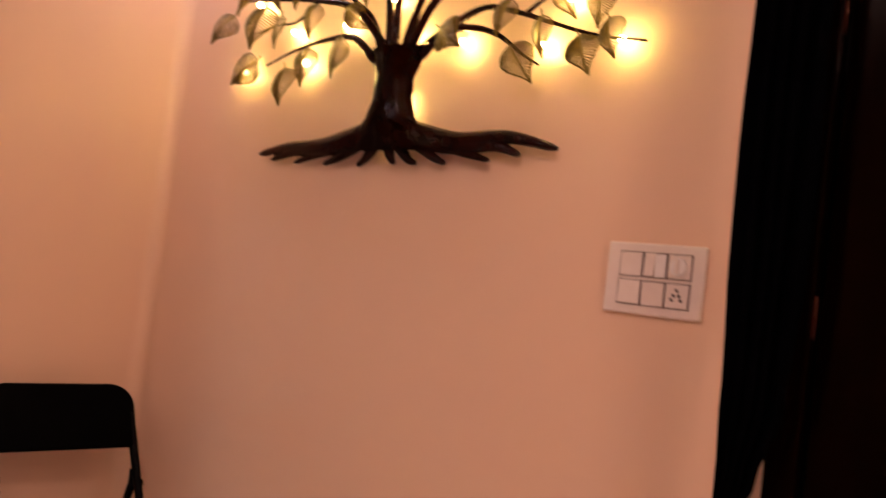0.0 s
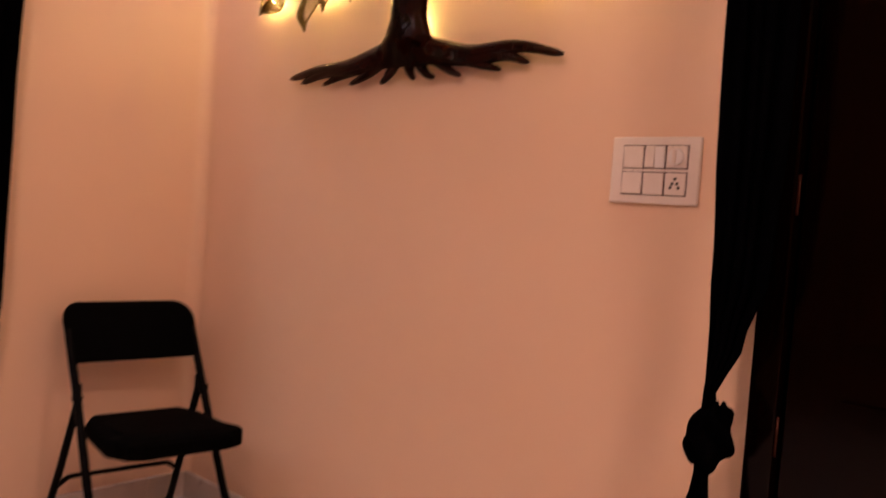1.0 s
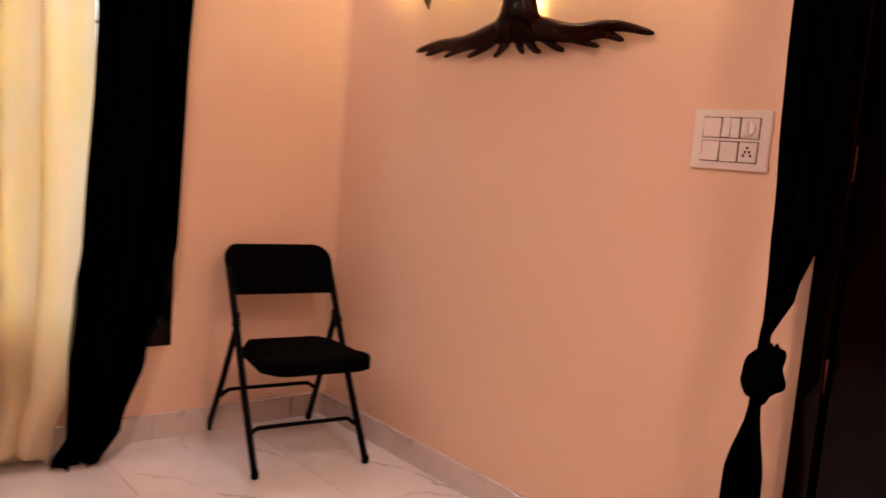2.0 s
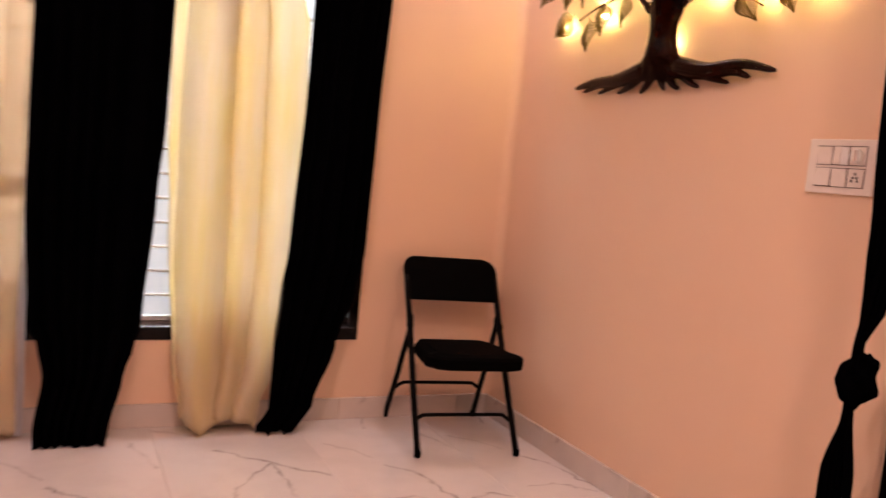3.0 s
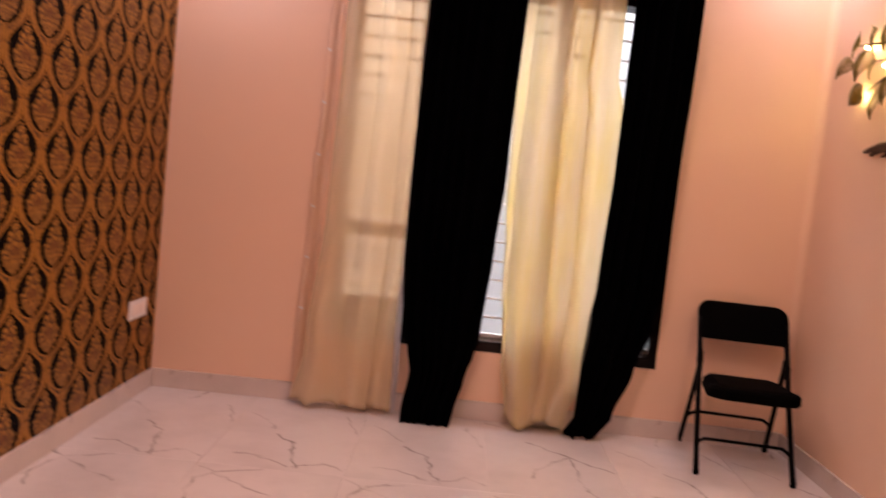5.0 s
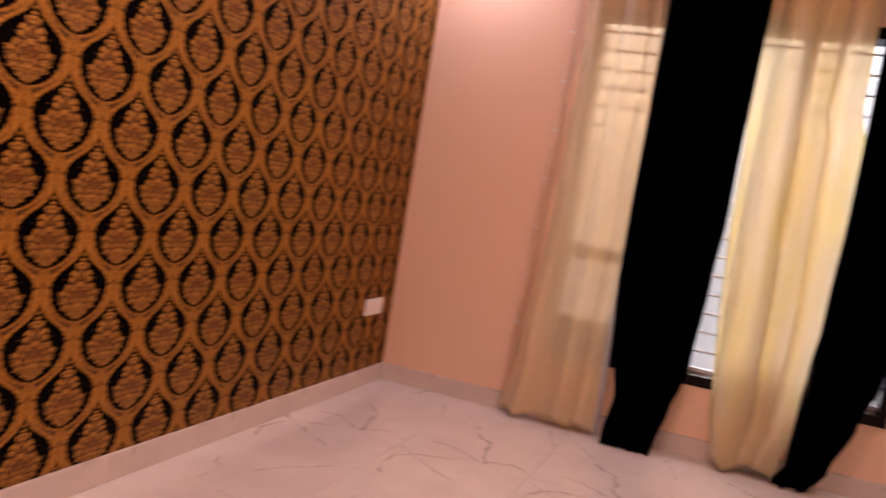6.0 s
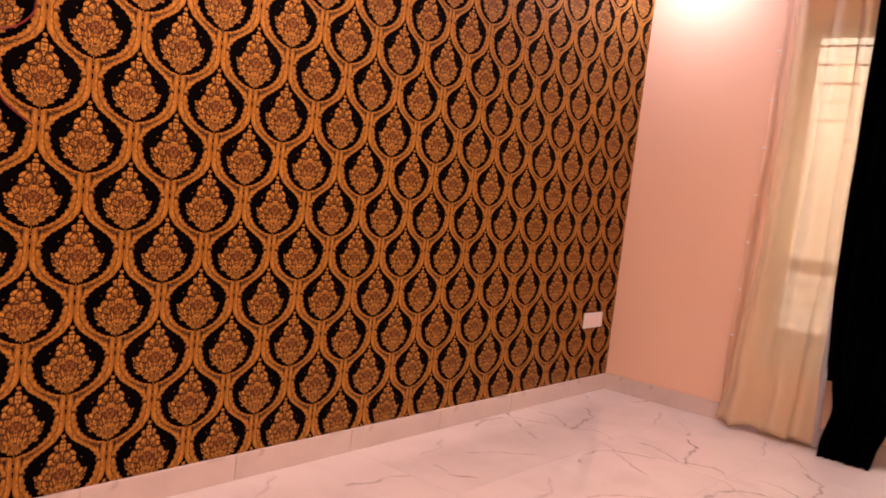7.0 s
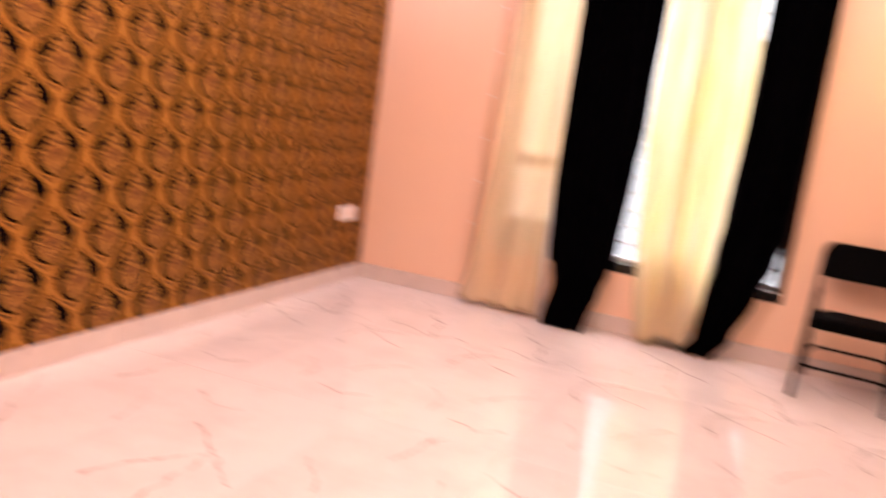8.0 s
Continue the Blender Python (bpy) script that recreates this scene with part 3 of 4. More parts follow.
cream_2 = curtain("sheer cream satin curtain glowing in the middle of the window",
                  [(0.0, -1.505, -1.20, 0.15), (0.10, -1.515, -1.185, 0.14), (0.30, -1.552, -1.10, 0.10), (0.9, -1.596, -1.05, 0.075), (1.3, -1.616, -1.045, 0.07), (1.72, -1.622, -1.06, 0.065), (1.9, -1.625, -1.102, 0.065), (2.7, -1.625, -1.10, 0.065)],
                  3, 0.036, 2.6, CREAM_DENSE, hem_wave(0.012, 0.055, 1.5, -1.4), 0.0015, overlap=0.034)
black_2 = curtain("black blackout curtain swept aside at its foot",
                  [(0.0, -1.19, -1.06, 0.19), (0.03, -1.20, -1.02, 0.18), (0.12, -1.145, -0.955, 0.16), (0.38, -1.13, -0.86, 0.115), (0.6, -1.115, -0.79, 0.115), (0.8, -1.095, -0.755, 0.115), (1.4, -1.072, -0.742, 0.11), (2.0, -1.068, -0.725, 0.11), (2.7, -1.06, -0.715, 0.11)],
                  5, 0.018, 5.7, VELVET, hem_wave(0.004, 0.014, 2, 1.0), 0.004)
LINING = speckled("pinkish_lining_cloth", (0.76, 0.54, 0.37), (0.80, 0.58, 0.41), 9.0, 0.8, bump=0.1)


def lining(parent, edge, width, off, low, high, label, material):
    """A narrow strip of back cloth along a curtain's edge; edge(z): where it starts."""
    bm = bmesh.new()
    strip = [[bm.verts.new((edge(z) + width * u + 0.004 * math.sin(z * 9), -off - 0.012 * math.sin(3.0 * u + z * 2), z))
              for u in (0.0, 0.35, 0.7, 1.0)] for z in (low + (high - low) * k / 24 for k in range(25))]
    for p, q in zip(strip, strip[1:]):
        for k in range(3):
            bm.faces.new((p[k], p[k + 1], q[k + 1], q[k]))
    bmesh.ops.solidify(bm, geom=bm.faces[:], thickness=0.002)
    part("lining", finish(bm, True), material, parent, label)


# grey that puts shade into the colour of cream_1's right lining edge
SHADE_GREY = speckled("shade_grey_cloth", (0.52, 0.50, 0.52), (0.62, 0.60, 0.60), 9.0, 0.8, bump=0.1)
lining(cream_1, lambda z: -2.60 - 0.055 * (1 - z / 2.7) ** 1.5, 0.05, 0.045, 0.03, 2.69, "pinkish side lining", LINING)
lining(cream_1, lambda z: -2.118, 0.03, 0.085, 0.015, 2.69, "side lining coloured grey for the shade on it", SHADE_GREY)
lining(cream_2, lambda z: -1.46 - 0.05 * z, 0.26, 0.055, 0.012, 0.55, "grey strip behind the hem", SHADE_GREY)
tab = mesh_of("tab", box(-0.010, 0.012, -0.004, 0.0, -0.006, 0.006, 0.001, 1), PLASTIC_B)
for k in range(7):
    z = 0.52 + 0.272 * k
    piece("tab", tab, cream_1, pose(-2.595 - 0.055 * (1 - z / 2.7) ** 1.5, -0.058, z, 0, 12, 0))
rod = thing("curtain_rod", pose(0, 0, 0), "dark metal curtain rod above the window", "curtain rod")
part("pole", tube([(-2.75, -0.09, 2.72), (-0.5, -0.09, 2.72)], 0.013, 14), BLACK_METAL, rod)
for bx in (-2.7, -0.55):
    part("bracket", tube([(bx, 0.0, 2.72), (bx, -0.09, 2.72)], 0.008, 10), BLACK_METAL, rod)

door_curtain = curtain("black curtain tied in a knot beside the door",
                       [(0.02, -2.049, -2.189, 0.12), (0.48, -2.074, -2.176, 0.12), (0.68, -2.119, -2.149, 0.12), (0.762, -2.114, -2.174, 0.12), (0.835, -2.126, -2.147, 0.12), (0.96, -2.126, -2.197, 0.12),
                        (1.10, -2.119, -2.237, 0.12), (1.36, -2.107, -2.251, 0.12), (1.7, -2.105, -2.251, 0.12), (2.4, -2.107, -2.251, 0.12)],
                       4, 0.010, 3.2, VELVET, hem_wave(0.004, 0.01, 2, 0.0), 0.004, top=2.38, turn=True, group="door curtains")
bm = bmesh.new()
bmesh.ops.create_icosphere(bm, subdivisions=4, radius=1.0)
for v in bm.verts:
    p = v.co.copy()
    swell = 1.0 + 0.16 * math.sin(5 * p.z + 3 * math.atan2(p.y, p.x)) + 0.12 * noise.noise(p * 2.1)
    v.co = Vector((p.x * 0.05, p.y * (0.046 - 0.012 * p.z), p.z * 0.068)) * swell
part("knot", finish(bm, True), VELVET, door_curtain, "", pose(-0.12, -2.146, 0.760, 12, 0, 0))
door_rod = thing("curtain_rod", pose(0, 0, 0), "dark metal curtain rod above the door", "curtain rod")
part("pole", tube([(-0.12, -1.95, 2.385), (-0.12, -3.4, 2.385)], 0.012, 12), BLACK_METAL, door_rod)
for by in (-2.0, -3.35):
    part("bracket", tube([(0.0, by, 2.385), (-0.12, by, 2.385)], 0.007, 10), BLACK_METAL, door_rod)


# ---- door ----
def door():
    d = thing("door_1", pose(0, 0, 0), "closed dark mahogany-polished wooden door with raised panels", "door", kind="structure")
    for ya, yb in ((DOOR_N - 0.062, DOOR_N), (DOOR_S, DOOR_S + 0.062)):
        part("door_frame", box(-0.022, THICK - 0.04, ya, yb, 0, DOOR_T, 0.006), WOOD, d)
    part("door_frame", box(-0.022, THICK - 0.04, DOOR_S + 0.062, DOOR_N - 0.062, DOOR_T - 0.062, DOOR_T, 0.006), WOOD, d)
    leaf = part("door_leaf", box(0.004, 0.042, DOOR_S + 0.066, DOOR_N - 0.068, 0.008, DOOR_T - 0.066, 0.004), WOOD, d)
    for ya, yb in ((-2.66, -2.36), (-3.06, -2.76)):
        for za, zb in ((0.16, 0.86), (0.98, 1.94)):
            bm = bmesh.new()
            add_box(bm, -0.014, 0.004, ya, yb, za, zb)
            front = [f for f in bm.faces if f.calc_center_median().x < -0.013]
            bmesh.ops.inset_region(bm, faces=front, thickness=0.035, depth=0.006)
            part("door_panel", finish(bm), WOOD, leaf)
    for hz in (0.762, 1.268, 1.86):
        part("hinge", tube([(-0.014, DOOR_N - 0.064, hz - 0.042), (-0.014, DOOR_N - 0.064, hz + 0.042)], 0.003, 8), BRONZE, d, "dark bronze hinge pin")
    return d


door()


# ---- folding chair ----
def folding_chair():
    front, rear = Vector((-0.386, -0.577)), Vector((-0.320, -0.03))
    ahead = (front - rear).normalized()
    yaw = math.degrees(math.atan2(ahead.x, -ahead.y))
    ch = thing("folding_chair", pose(front.x, front.y, 0, 0, 0, yaw), "black steel folding chair with padded black seat and backrest, unfolded", "chair")
    # local: x across, y to the rear, z up; front feet at y = 0, rear feet at y = 0.55
    half, top_z, lean = 0.214, 0.775, 0.47

    def back_y(z):
        return 0.005 + (lean - 0.005) * z / top_z

    for s in (-1, 1):
        part("front_leg", tube(smooth_line([(s * 0.222, 0.0, 0.015), (s * 0.218, back_y(0.25), 0.25), (s * half, back_y(0.5), 0.5), (s * half, back_y(0.70), 0.70)], 4), 0.0132, 10), BLACK_METAL, ch)
        part("rear_leg", tube([(s * 0.222, 0.548, 0.015), (s * 0.212, 0.435, 0.24), (s * 0.203, back_y(0.50) + 0.014, 0.50)], 0.0125, 10), BLACK_METAL, ch)
        part("brace", tube([(s * 0.200, back_y(0.54), 0.54), (s * 0.198, back_y(0.42) + 0.06, 0.44)], 0.007, 8), BLACK_METAL, ch)
        for fx, fy in ((s * 0.222, 0.0), (s * 0.222, 0.548)):
            part("foot_cap", disc(0.0145, 0.032, 14, 0.004), VINYL, ch, "", pose(fx, fy, 0.0))
        part("pivot", disc(0.012, 0.012, 12), BLACK_METAL, ch, "", pose(s * 0.222 - 0.006, back_y(0.5), 0.5, 0, 90, 0))
    for y_at, w, zc in ((back_y(0.16), 0.217, 0.125), (0.47, 0.207, 0.165)):
        part("crossbar", tube(smooth_line([(-w, y_at, zc), (-w + 0.03, y_at, zc + 0.022), (-w + 0.07, y_at, zc + 0.026), (w - 0.07, y_at, zc + 0.026), (w - 0.03, y_at, zc + 0.022), (w, y_at, zc)], 3), 0.0085, 8), BLACK_METAL, ch)
    # the padded backrest: a rounded plate, bowed a little to the rear
    bm = bmesh.new()
    w, z0, z1, r = 0.226, 0.602, 0.784, 0.06
    outline = [(-w + 0.006, z0), (w - 0.006, z0)]
    outline += [(w - r + r * math.sin(a), z1 - r + r * math.cos(a)) for a in (math.radians(90 - 15 * k) for k in range(7))]
    outline += [(-w + r - r * math.sin(a), z1 - r + r * math.cos(a)) for a in (math.radians(15 * k) for k in range(7))]
    layers = []
    for off, shrink in ((-0.016, 0.010), (-0.010, 0.0), (0.010, 0.0), (0.016, 0.010)):
        ring = []
        for x, z in outline:
            xs = x * (1 - shrink / w)
            zs = z0 + (z - z0) * (1 - 2 * shrink / (z1 - z0)) + shrink
            ring.append(bm.verts.new((xs, back_y(zs) + off + 0.02 * (1 - (xs / w) ** 2), zs)))
        layers.append(ring)
    for a, b in zip(layers, layers[1:]):
        for k in range(len(a)):
            bm.faces.new((a[k], a[(k + 1) % len(a)], b[(k + 1) % len(a)], b[k]))
    bm.faces.new(layers[0][::-1])
    bm.faces.new(layers[-1])
    part("backrest", finish(bm, False), VINYL, ch, "padded black backrest with rounded corners")
    # the padded seat: tapered to the rear, rounded front corners
    bm = bmesh.new()
    plan = [(-0.150, 0.30), (0.150, 0.30), (0.192, 0.22), (0.208, 0.0), (0.205, -0.075), (0.185, -0.112), (0.14, -0.128),
            (-0.14, -0.128), (-0.185, -0.112), (-0.205, -0.075), (-0.208, 0.0), (-0.192, 0.22)]
    layers = []
    for dz, grow in ((-0.034, 0.95), (-0.026, 1.0), (0.010, 1.0), (0.022, 0.95), (0.028, 0.80)):
        layers.append([bm.verts.new((x * grow, 0.15 + (y - 0.09) * grow, 0.404 + dz + (0.014 if y < 0 else 0.0))) for x, y in plan])
    for a, b in zip(layers, layers[1:]):
        for k in range(len(a)):
            bm.faces.new((a[k], a[(k + 1) % len(a)], b[(k + 1) % len(a)], b[k]))
    bm.faces.new(layers[0][::-1])
    bm.faces.new(layers[-1])
    part("seat", finish(bm, False), VINYL, ch, "padded black seat")
    return ch


folding_chair()


# ---- metal tree on the wall, lit from behind ----
def leaf_mesh(width, length, ribs=15):
    """An openwork metal leaf, stem at the origin, tip along -z: a rim, a midrib and slanting wires."""
    bm = bmesh.new()
    prof = [(0.0, 0.0), (0.04, 0.45), (0.14, 0.86), (0.30, 1.0), (0.48, 0.84), (0.64, 0.56), (0.78, 0.28), (0.90, 0.10), (1.0, 0.0)]

    def half(s):
        return at_z(prof, s)[0] * width / 2

    def bowl(x, s):
        return -0.012 * math.sin(math.pi * s) + 6.0 * x * x

    for side in (-1, 1):
        edge = [(bowl(half(s), s), side * half(s), -s * length) for s in (k / 18 for k in range(19))]
        add_tube(bm, edge, 0.0026, 5)
        for k in range(1, ribs):
            s0, s1 = k / ribs * 0.80, min(0.95, k / ribs * 0.80 + 0.13)
            w = half(s1)
            line = [(bowl(w * q, s0 + (s1 - s0) * q), side * w * q, -(s0 + (s1 - s0) * q) * length) for q in (0, 0.35, 0.7, 1.0)]
            add_tube(bm, line, 0.0021, 4)
    add_tube(bm, [(bowl(0, s), 0, -s * length) for s in (k / 8 for k in range(9))], 0.003, 5)
    add_tube(bm, [(0, 0, 0), (-0.004, 0.002, 0.02)], 0.0022, 5)
    return finish(bm, True)


def wall_tree():
    cy = -1.095
    art = thing("wall_art", pose(0, cy, 1.56), "dark metal tree with golden openwork leaves and warm lights behind", "wall art")
    # trunk: a relief shell that narrows and flares into the roots
    bm = bmesh.new()
    prof = [(0.030, 0.24, 0.26), (0.065, 0.17, 0.18), (0.095, 0.112, 0.118), (0.13, 0.082, 0.082), (0.18, 0.062, 0.066), (0.23, 0.062, 0.064), (0.28, 0.080, 0.084), (0.315, 0.10, 0.11)]
    rings = []
    for j in range(25):
        z = 0.030 + 0.285 * j / 24
        left, right = at_z(prof, z)
        ring = []
        for k in range(15):
            q = -1 + 2 * k / 14
            y = -q * (left if q < 0 else right)
            bulge = 0.055 * math.sqrt(max(0.0, 1 - abs(q) ** 2.2)) * min(1.0, 0.1 / max(left, 0.01))
            bark = 0.006 * noise.noise(Vector((q * 4.5, z * 9, 3.0))) + 0.004 * math.sin(q * 16 + z * 30)
            ring.append(bm.verts.new((-0.026 - bulge - bark * (1 - q * q), y, z)))
        rings.append(ring)
    for a, b in zip(rings, rings[1:]):
        for k in range(14):
            bm.faces.new((a[k], a[k + 1], b[k + 1], b[k]))
    shell = bmesh.ops.solidify(bm, geom=bm.faces[:], thickness=0.005)
    part("trunk", finish(bm, True), BARK, art, "ridged dark brown trunk")
    # roots: tapering, spread sideways with drooping fingers; offsets are from the trunk's middle, + towards the window
    roots = [((0.08, 0.085), (0.25, 0.050), (0.41, 0.046), (0.55, 0.027)), ((0.08, 0.07), (0.26, 0.040), (0.38, 0.035), (0.49, 0.010)),
             ((0.09, 0.09), (0.20, 0.045), (0.30, 0.022), (0.38, 0.000)), ((0.07, 0.09), (0.14, 0.040), (0.20, 0.012), (0.25, -0.004)),
             ((0.04, 0.09), (0.06, 0.04), (0.085, 0.01), (0.11, -0.008)),
             ((-0.08, 0.085), (-0.24, 0.058), (-0.40, 0.066), (-0.545, 0.036)), ((-0.08, 0.07), (-0.24, 0.045), (-0.36, 0.045), (-0.44, 0.022)),
             ((-0.09, 0.09), (-0.20, 0.05), (-0.28, 0.025), (-0.35, 0.008)), ((-0.05, 0.08), (-0.12, 0.045), (-0.17, 0.015), (-0.21, 0.000)),
             ((-0.02, 0.08), (-0.05, 0.04), (-0.08, 0.01), (-0.11, 0.000)), ((0.0, 0.08), (-0.005, 0.04), (-0.015, 0.015), (-0.03, -0.002))]
    for k, line in enumerate(roots):
        big = 0.034 if k in (0, 5) else (0.030 if k in (1, 6) else 0.023)
        pts = smooth_line([(-0.026, y, z) for y, z in line], 6)
        part("root", tube(pts, lambda s, big=big: big * (1 - 0.72 * s) if s < 0.97 else big * 0.16, 10), BARK, art)
    # branches
    boughs = [((0.02, 0.30), (0.16, 0.44), (0.34, 0.49), (0.55, 0.52), (0.74, 0.54)), ((0.07, 0.29), (0.165, 0.36), (0.285, 0.37), (0.435, 0.35), (0.56, 0.31)),
              ((0.05, 0.31), (0.12, 0.42), (0.22, 0.50), (0.30, 0.62)), ((0.03, 0.31), (0.05, 0.46), (0.09, 0.60), (0.16, 0.72)),
              ((0.0, 0.31), (0.0, 0.45), (-0.02, 0.60), (0.02, 0.80)), ((-0.04, 0.31), (-0.07, 0.44), (-0.14, 0.58), (-0.18, 0.74)),
              ((-0.07, 0.30), (-0.195, 0.37), (-0.295, 0.40), (-0.41, 0.37), (-0.605, 0.30), (-0.755, 0.27)),
              ((-0.09, 0.29), (-0.17, 0.345), (-0.27, 0.345), (-0.35, 0.32), (-0.42, 0.27), (-0.47, 0.240)), ((-0.06, 0.31), (-0.13, 0.43), (-0.26, 0.52), (-0.42, 0.55), (-0.62, 0.56)),
              ((0.34, 0.49), (0.44, 0.44), (0.54, 0.44), (0.64, 0.42)), ((-0.41, 0.37), (-0.50, 0.42), (-0.60, 0.42), (-0.70, 0.44))]
    for k, line in enumerate(boughs):
        big = 0.014 if k < 9 else 0.007
        pts = smooth_line([(-0.045 - 0.01 * math.sin(k * 1.7 + i), y, z) for i, (y, z) in enumerate(line)], 6)
        part("branch", tube(pts, lambda s, big=big: max(0.003, big * (1 - 0.85 * s)), 8), BARK, art)
    # leaves: where the stem starts and where the tip hangs, along the wall and in height
    spots = [(-0.648, 1.848, -0.669, 1.723), (-0.76, 1.898, -0.751, 1.779), (-0.91, 1.915, -0.863, 1.802), (-0.509, 1.882, -0.375, 1.813),
             (-0.53, 2.05, -0.506, 1.905), (-0.627, 2.01, -0.615, 1.905), (-0.746, 2.04, -0.738, 1.935), (-0.90, 2.005, -0.993, 1.940),
             (-1.275, 1.907, -1.382, 1.837), (-1.476, 1.965, -1.446, 1.870), (-1.496, 1.844, -1.561, 1.752), (-1.587, 1.905, -1.588, 1.805),
             (-1.681, 1.855, -1.728, 1.752), (-1.736, 1.96, -1.736, 1.86), (-1.766, 1.88, -1.792, 1.785), (-1.61, 1.99, -1.66, 1.90)]
    upper = [(-0.37, 2.04, 34), (-0.46, 2.13, 40), (-0.68, 2.15, 12), (-0.83, 2.13, -20), (-1.0, 2.10, -12), (-1.13, 2.17, 8), (-1.28, 2.12, -18), (-1.40, 2.10, 24),
             (-1.52, 2.12, -8), (-1.70, 2.10, 16), (-0.58, 2.14, -20), (-0.93, 2.30, 10), (-1.10, 2.36, -15), (-1.25, 2.32, 12), (-0.78, 2.28, -22), (-1.45, 2.25, 15)]
    spots += [(y, z, y + 0.12 * math.sin(radians(lean)), z - 0.12 * math.cos(radians(lean))) for y, z, lean in upper]
    meshes = [mesh_of("leaf", leaf_mesh(0.098, 0.12), LEAF_GOLD), mesh_of("leaf", leaf_mesh(0.080, 0.12, 16), LEAF_GOLD)]
    for k, (y0, z0, y1, z1) in enumerate(spots):
        lean, size = math.degrees(math.atan2(y1 - y0, z0 - z1)), math.hypot(y1 - y0, z0 - z1) / 0.12
        m = pose(-0.058 - 0.010 * (k % 3), y0 - cy, z0 - 1.56, lean, 10 - 6 * (k % 4), 16 * math.sin(k * 2.1))
        piece("leaf", meshes[k % 2], art, m @ Matrix.Diagonal((size, size, size, 1)))
    bm = bmesh.new()
    bmesh.ops.create_icosphere(bm, subdivisions=2, radius=0.009)
    bulb = mesh_of("bulb", finish(bm, True), LED)
    lights = [(-0.71, 1.87), (-0.64, 1.97), (-0.87, 1.97), (-0.45, 2.08), (-1.15, 1.91), (-1.32, 1.88), (-1.57, 1.85), (-1.78, 1.845), (-1.63, 1.96),
              (-0.42, 1.86), (-1.05, 2.03), (-1.40, 2.10), (-0.78, 2.14), (-1.22, 2.14), (-1.075, 1.735), (-1.120, 1.725)]
    for y, z in lights:
        piece("bulb", bulb, art, pose(-0.014 if z < 1.8 else -0.030, y - cy, z - 1.56))
    return art


wall_tree()


# ---- switch plate and socket ----
def switch_plate():
    sw = thing("switch_plate", pose(0, -1.909, 1.3115), "white modular switch plate with rockers, a dial and a socket", "switch")
    part("plate", box(-0.011, 0.0, -0.113, 0.113, -0.078, 0.078, 0.004), PLASTIC, sw)
    rocker = mesh_of("rocker", box(-0.0155, -0.010, -0.0255, 0.0255, -0.0255, 0.0255, 0.002), PLASTIC)
    # dark plate behind each module, painting the shade in the gaps around it
    gap = mesh_of("recess", box(-0.0122, -0.0105, -0.0275, 0.0275, -0.0275, 0.0275), GAP_SHADE)
    cells = [(s * 0.0555 - 0.002, h) for h in (0.031, -0.031) for s in (1, 0, -1)]
    for i, (y, z) in enumerate(cells):
        piece("recess", gap, sw, pose(0, y, z))
        if i == 1:
            for s, m in ((1, PLASTIC), (-1, PLASTIC_B)):
                part("rocker", box(-0.0165, -0.010, -0.0122, 0.0122, -0.0255, 0.0255, 0.002), m, sw, "half-width rocker", pose(0, y + s * 0.0128, z, 0, 3 * s, 0))
        else:
            face = piece("rocker" if i not in (2, 5) else "module_face", rocker, sw, pose(0, y, z, 0, 2.5 if i % 2 else -2.5, 0) if i not in (2, 5) else pose(0, y, z))
            if i == 2:
                part("dial", disc(0.019, 0.010, 28, 0.002), PLASTIC_B, face, "round dial", pose(-0.0155, 0, 0, 0, -90, 0))
                part("dial_grip", box(-0.032, -0.0255, -0.004, 0.004, -0.016, 0.016, 0.0015), PLASTIC, face)
            if i == 5:
                for hy, hz in ((0, 0.012), (0.010, -0.008), (-0.010, -0.008), (0.006, 0.001), (-0.006, 0.001)):
                    part("pin_hole", disc(0.0038, 0.0012, 12), HOLE, face, "", pose(-0.0153, hy, hz, 0, -90, 0))
    return sw


switch_plate()

socket = thing("wall_socket", pose(-ROOM_W, -0.272, 0.463), "small white double socket plate on the damask wallpaper", "socket")
part("plate", box(0.0, 0.010, -0.112, 0.112, -0.048, 0.048, 0.004), PLASTIC_B, socket)
for sy in (-0.056, 0.0, 0.056):
    part("module_face", box(0.009, 0.0125, sy - 0.025, sy + 0.025, -0.028, 0.028, 0.0015), PLASTIC, socket)

# thin red cables looped on the wallpaper
cable = thing("cable", pose(-ROOM_W, -3.85, 1.42), "thin dark red cables looped loosely on the wallpaper", "cable")
pts = smooth_line([(0.008, -0.20, 0.10), (0.012, -0.06, 0.05), (0.012, -0.045, -0.04), (0.012, 0.0, -0.12), (0.008, 0.085, -0.178)], 7)
part("strand", tube(pts, 0.0035, 7), RED_WIRE, cable)
pts = smooth_line([(0.008, -0.20, 0.03), (0.014, -0.08, 0.06), (0.014, 0.02, 0.09), (0.014, 0.07, 0.16), (0.008, 0.03, 0.26), (0.008, -0.04, 0.33)], 7)
part("strand", tube(pts, 0.003, 7), RED_WIRE, cable)
pts = smooth_line([(0.006, -0.22, 0.16), (0.014, -0.04, 0.15), (0.014, 0.06, 0.19), (0.008, 0.12, 0.27)], 7)
part("strand", tube(pts, 0.003, 7), RED_WIRE, cable)


# ---- skirting and floor tiles ----
SKIRT_H, SKIRT_D = 0.10, 0.015


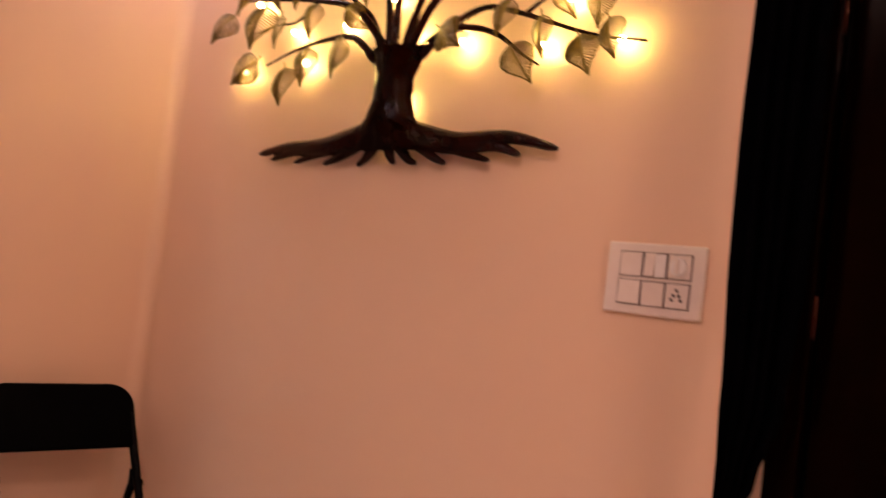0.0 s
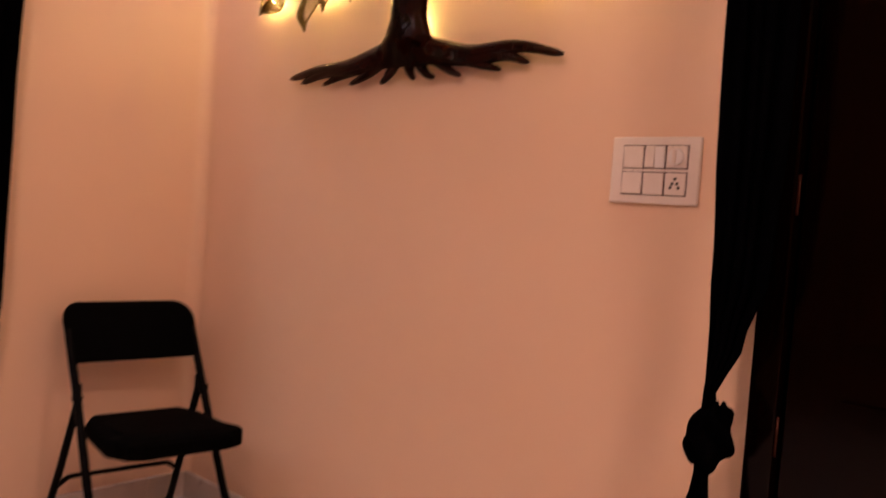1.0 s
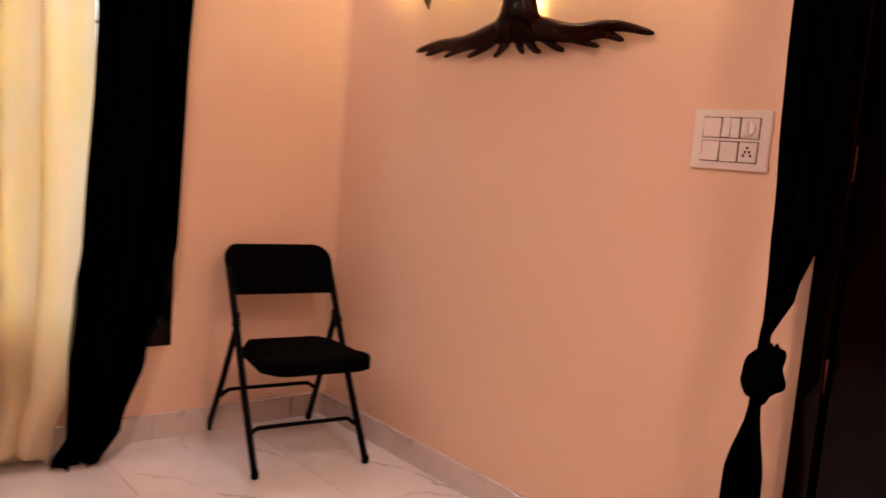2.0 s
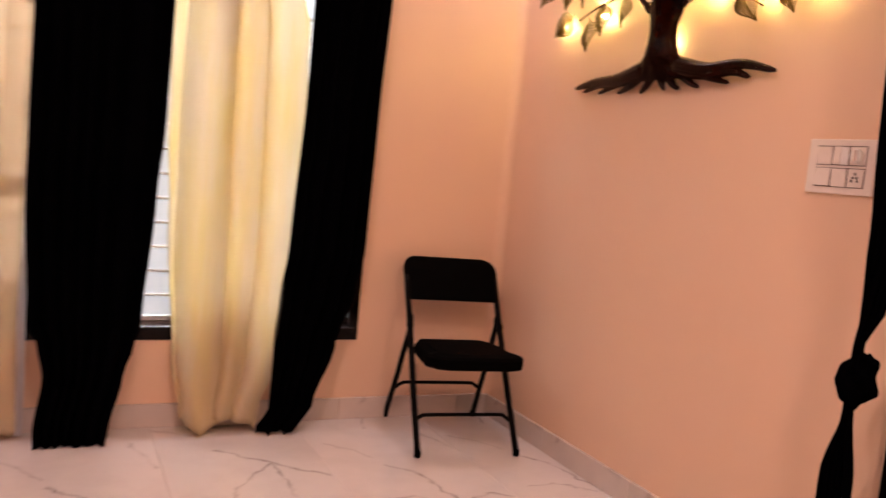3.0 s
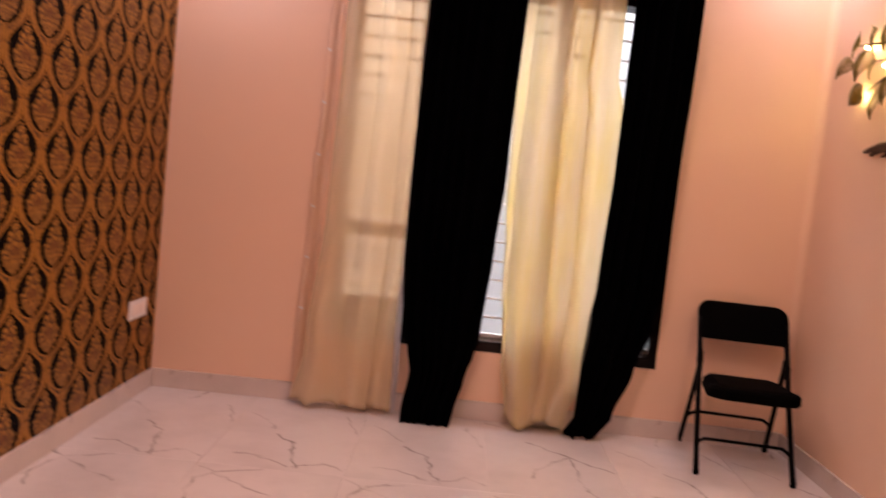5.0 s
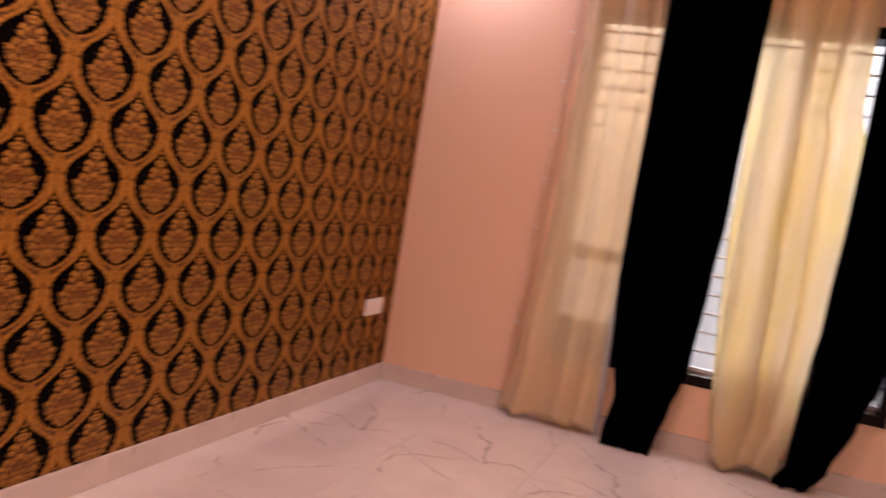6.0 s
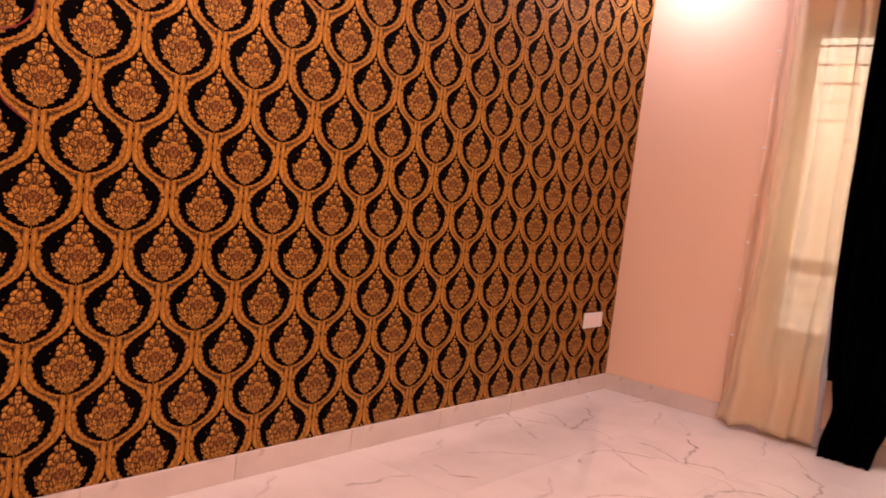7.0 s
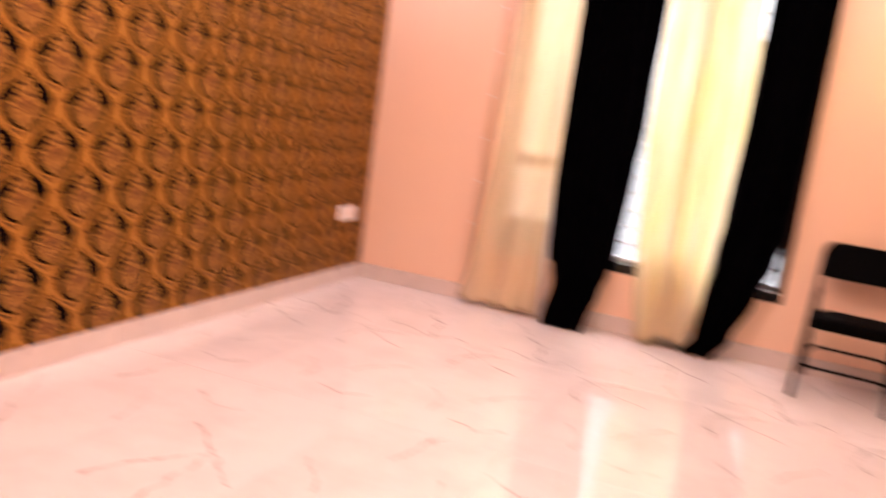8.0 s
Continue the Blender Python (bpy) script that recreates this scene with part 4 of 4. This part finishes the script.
def skirting(label, length, at, first, skip=None):
    """A run of marble strips along local x, facing local -y."""
    base = tagged(new("baseboard", mesh_of("baseboard", box(0, length, -SKIRT_D + 0.004, 0, 0, SKIRT_H - 0.004), GROUT)), label, "skirting", kind="structure")
    base.matrix_basis = at
    x = 0.0
    long_piece = mesh_of("skirting_tile", box(0.001, 0.609, -SKIRT_D, -0.0005, 0.0, SKIRT_H, 0.0015, 1), SKIRT)
    step = first
    while x < length - 0.01:
        end = min(x + step, length)
        if abs(end - x - 0.61) < 1e-6:
            piece("skirting_tile", long_piece, base, pose(x, 0, 0))
        else:
            part("skirting_tile", box(0.001, end - x - 0.001, -SKIRT_D, -0.0005, 0.0, SKIRT_H, 0.0015, 1), SKIRT, base, at=pose(x, 0, 0))
        x, step = end, 0.61
    return base


skirting("marble skirting strips under the window", ROOM_W, pose(-ROOM_W, 0, 0), 0.21)
skirting("marble skirting strips along the tree wall", -DOOR_N - SKIRT_D - 0.001, pose(0, -SKIRT_D, 0, 0, 0, -90), 0.55)
skirting("marble skirting strips along the tree wall past the door", ROOM_L + DOOR_S, pose(0, DOOR_S, 0, 0, 0, -90), 0.4)
skirting("marble skirting strips under the damask wallpaper", ROOM_L - SKIRT_D, pose(-ROOM_W, -ROOM_L, 0, 0, 0, 90), 0.43)

TILE_W, TILE_L = 0.61, 1.22
SLAB = (-TILE_W / 2 + 0.0005, TILE_W / 2 - 0.0005, -TILE_L / 2 + 0.0005, TILE_L / 2 - 0.0005, -0.010, 0.0, 0.0005, 1)
full_tiles = {print_name: mesh_of("floor_tile", box(*SLAB), material) for print_name, material in TILES.items()}
for row in range(6):
    yc = -0.46 - TILE_L * row
    ya, yb = max(yc - TILE_L / 2, -ROOM_L), min(yc + TILE_L / 2, 0.0)
    for col in range(-4, 5):
        xc = -1.915 + TILE_W * col
        xa, xb = max(xc - TILE_W / 2, -ROOM_W), min(xc + TILE_W / 2, 0.0)
        if xb - xa < 0.02 or yb - ya < 0.02:
            continue
        # the forked print fills the first course but for one crossed tile; further back the prints alternate
        print_name = ("crossed" if col == 1 else "forked") if row == 0 else ("hooked", "forked", "crossed")[(row - 1 + (col % 2 if row > 1 else 0)) % 3]
        if xb - xa > TILE_W - 0.001 and yb - ya > TILE_L - 0.001:
            piece("floor_tile", full_tiles[print_name], floor, pose(xc, yc, 0))
        else:
            part("floor_tile", box(xa - xc + 0.0008, xb - xc - 0.0008, ya - yc + 0.0008, yb - yc - 0.0008, -0.010, 0.0, 0.0008, 1), TILES[print_name], floor, at=pose(xc, yc, 0))
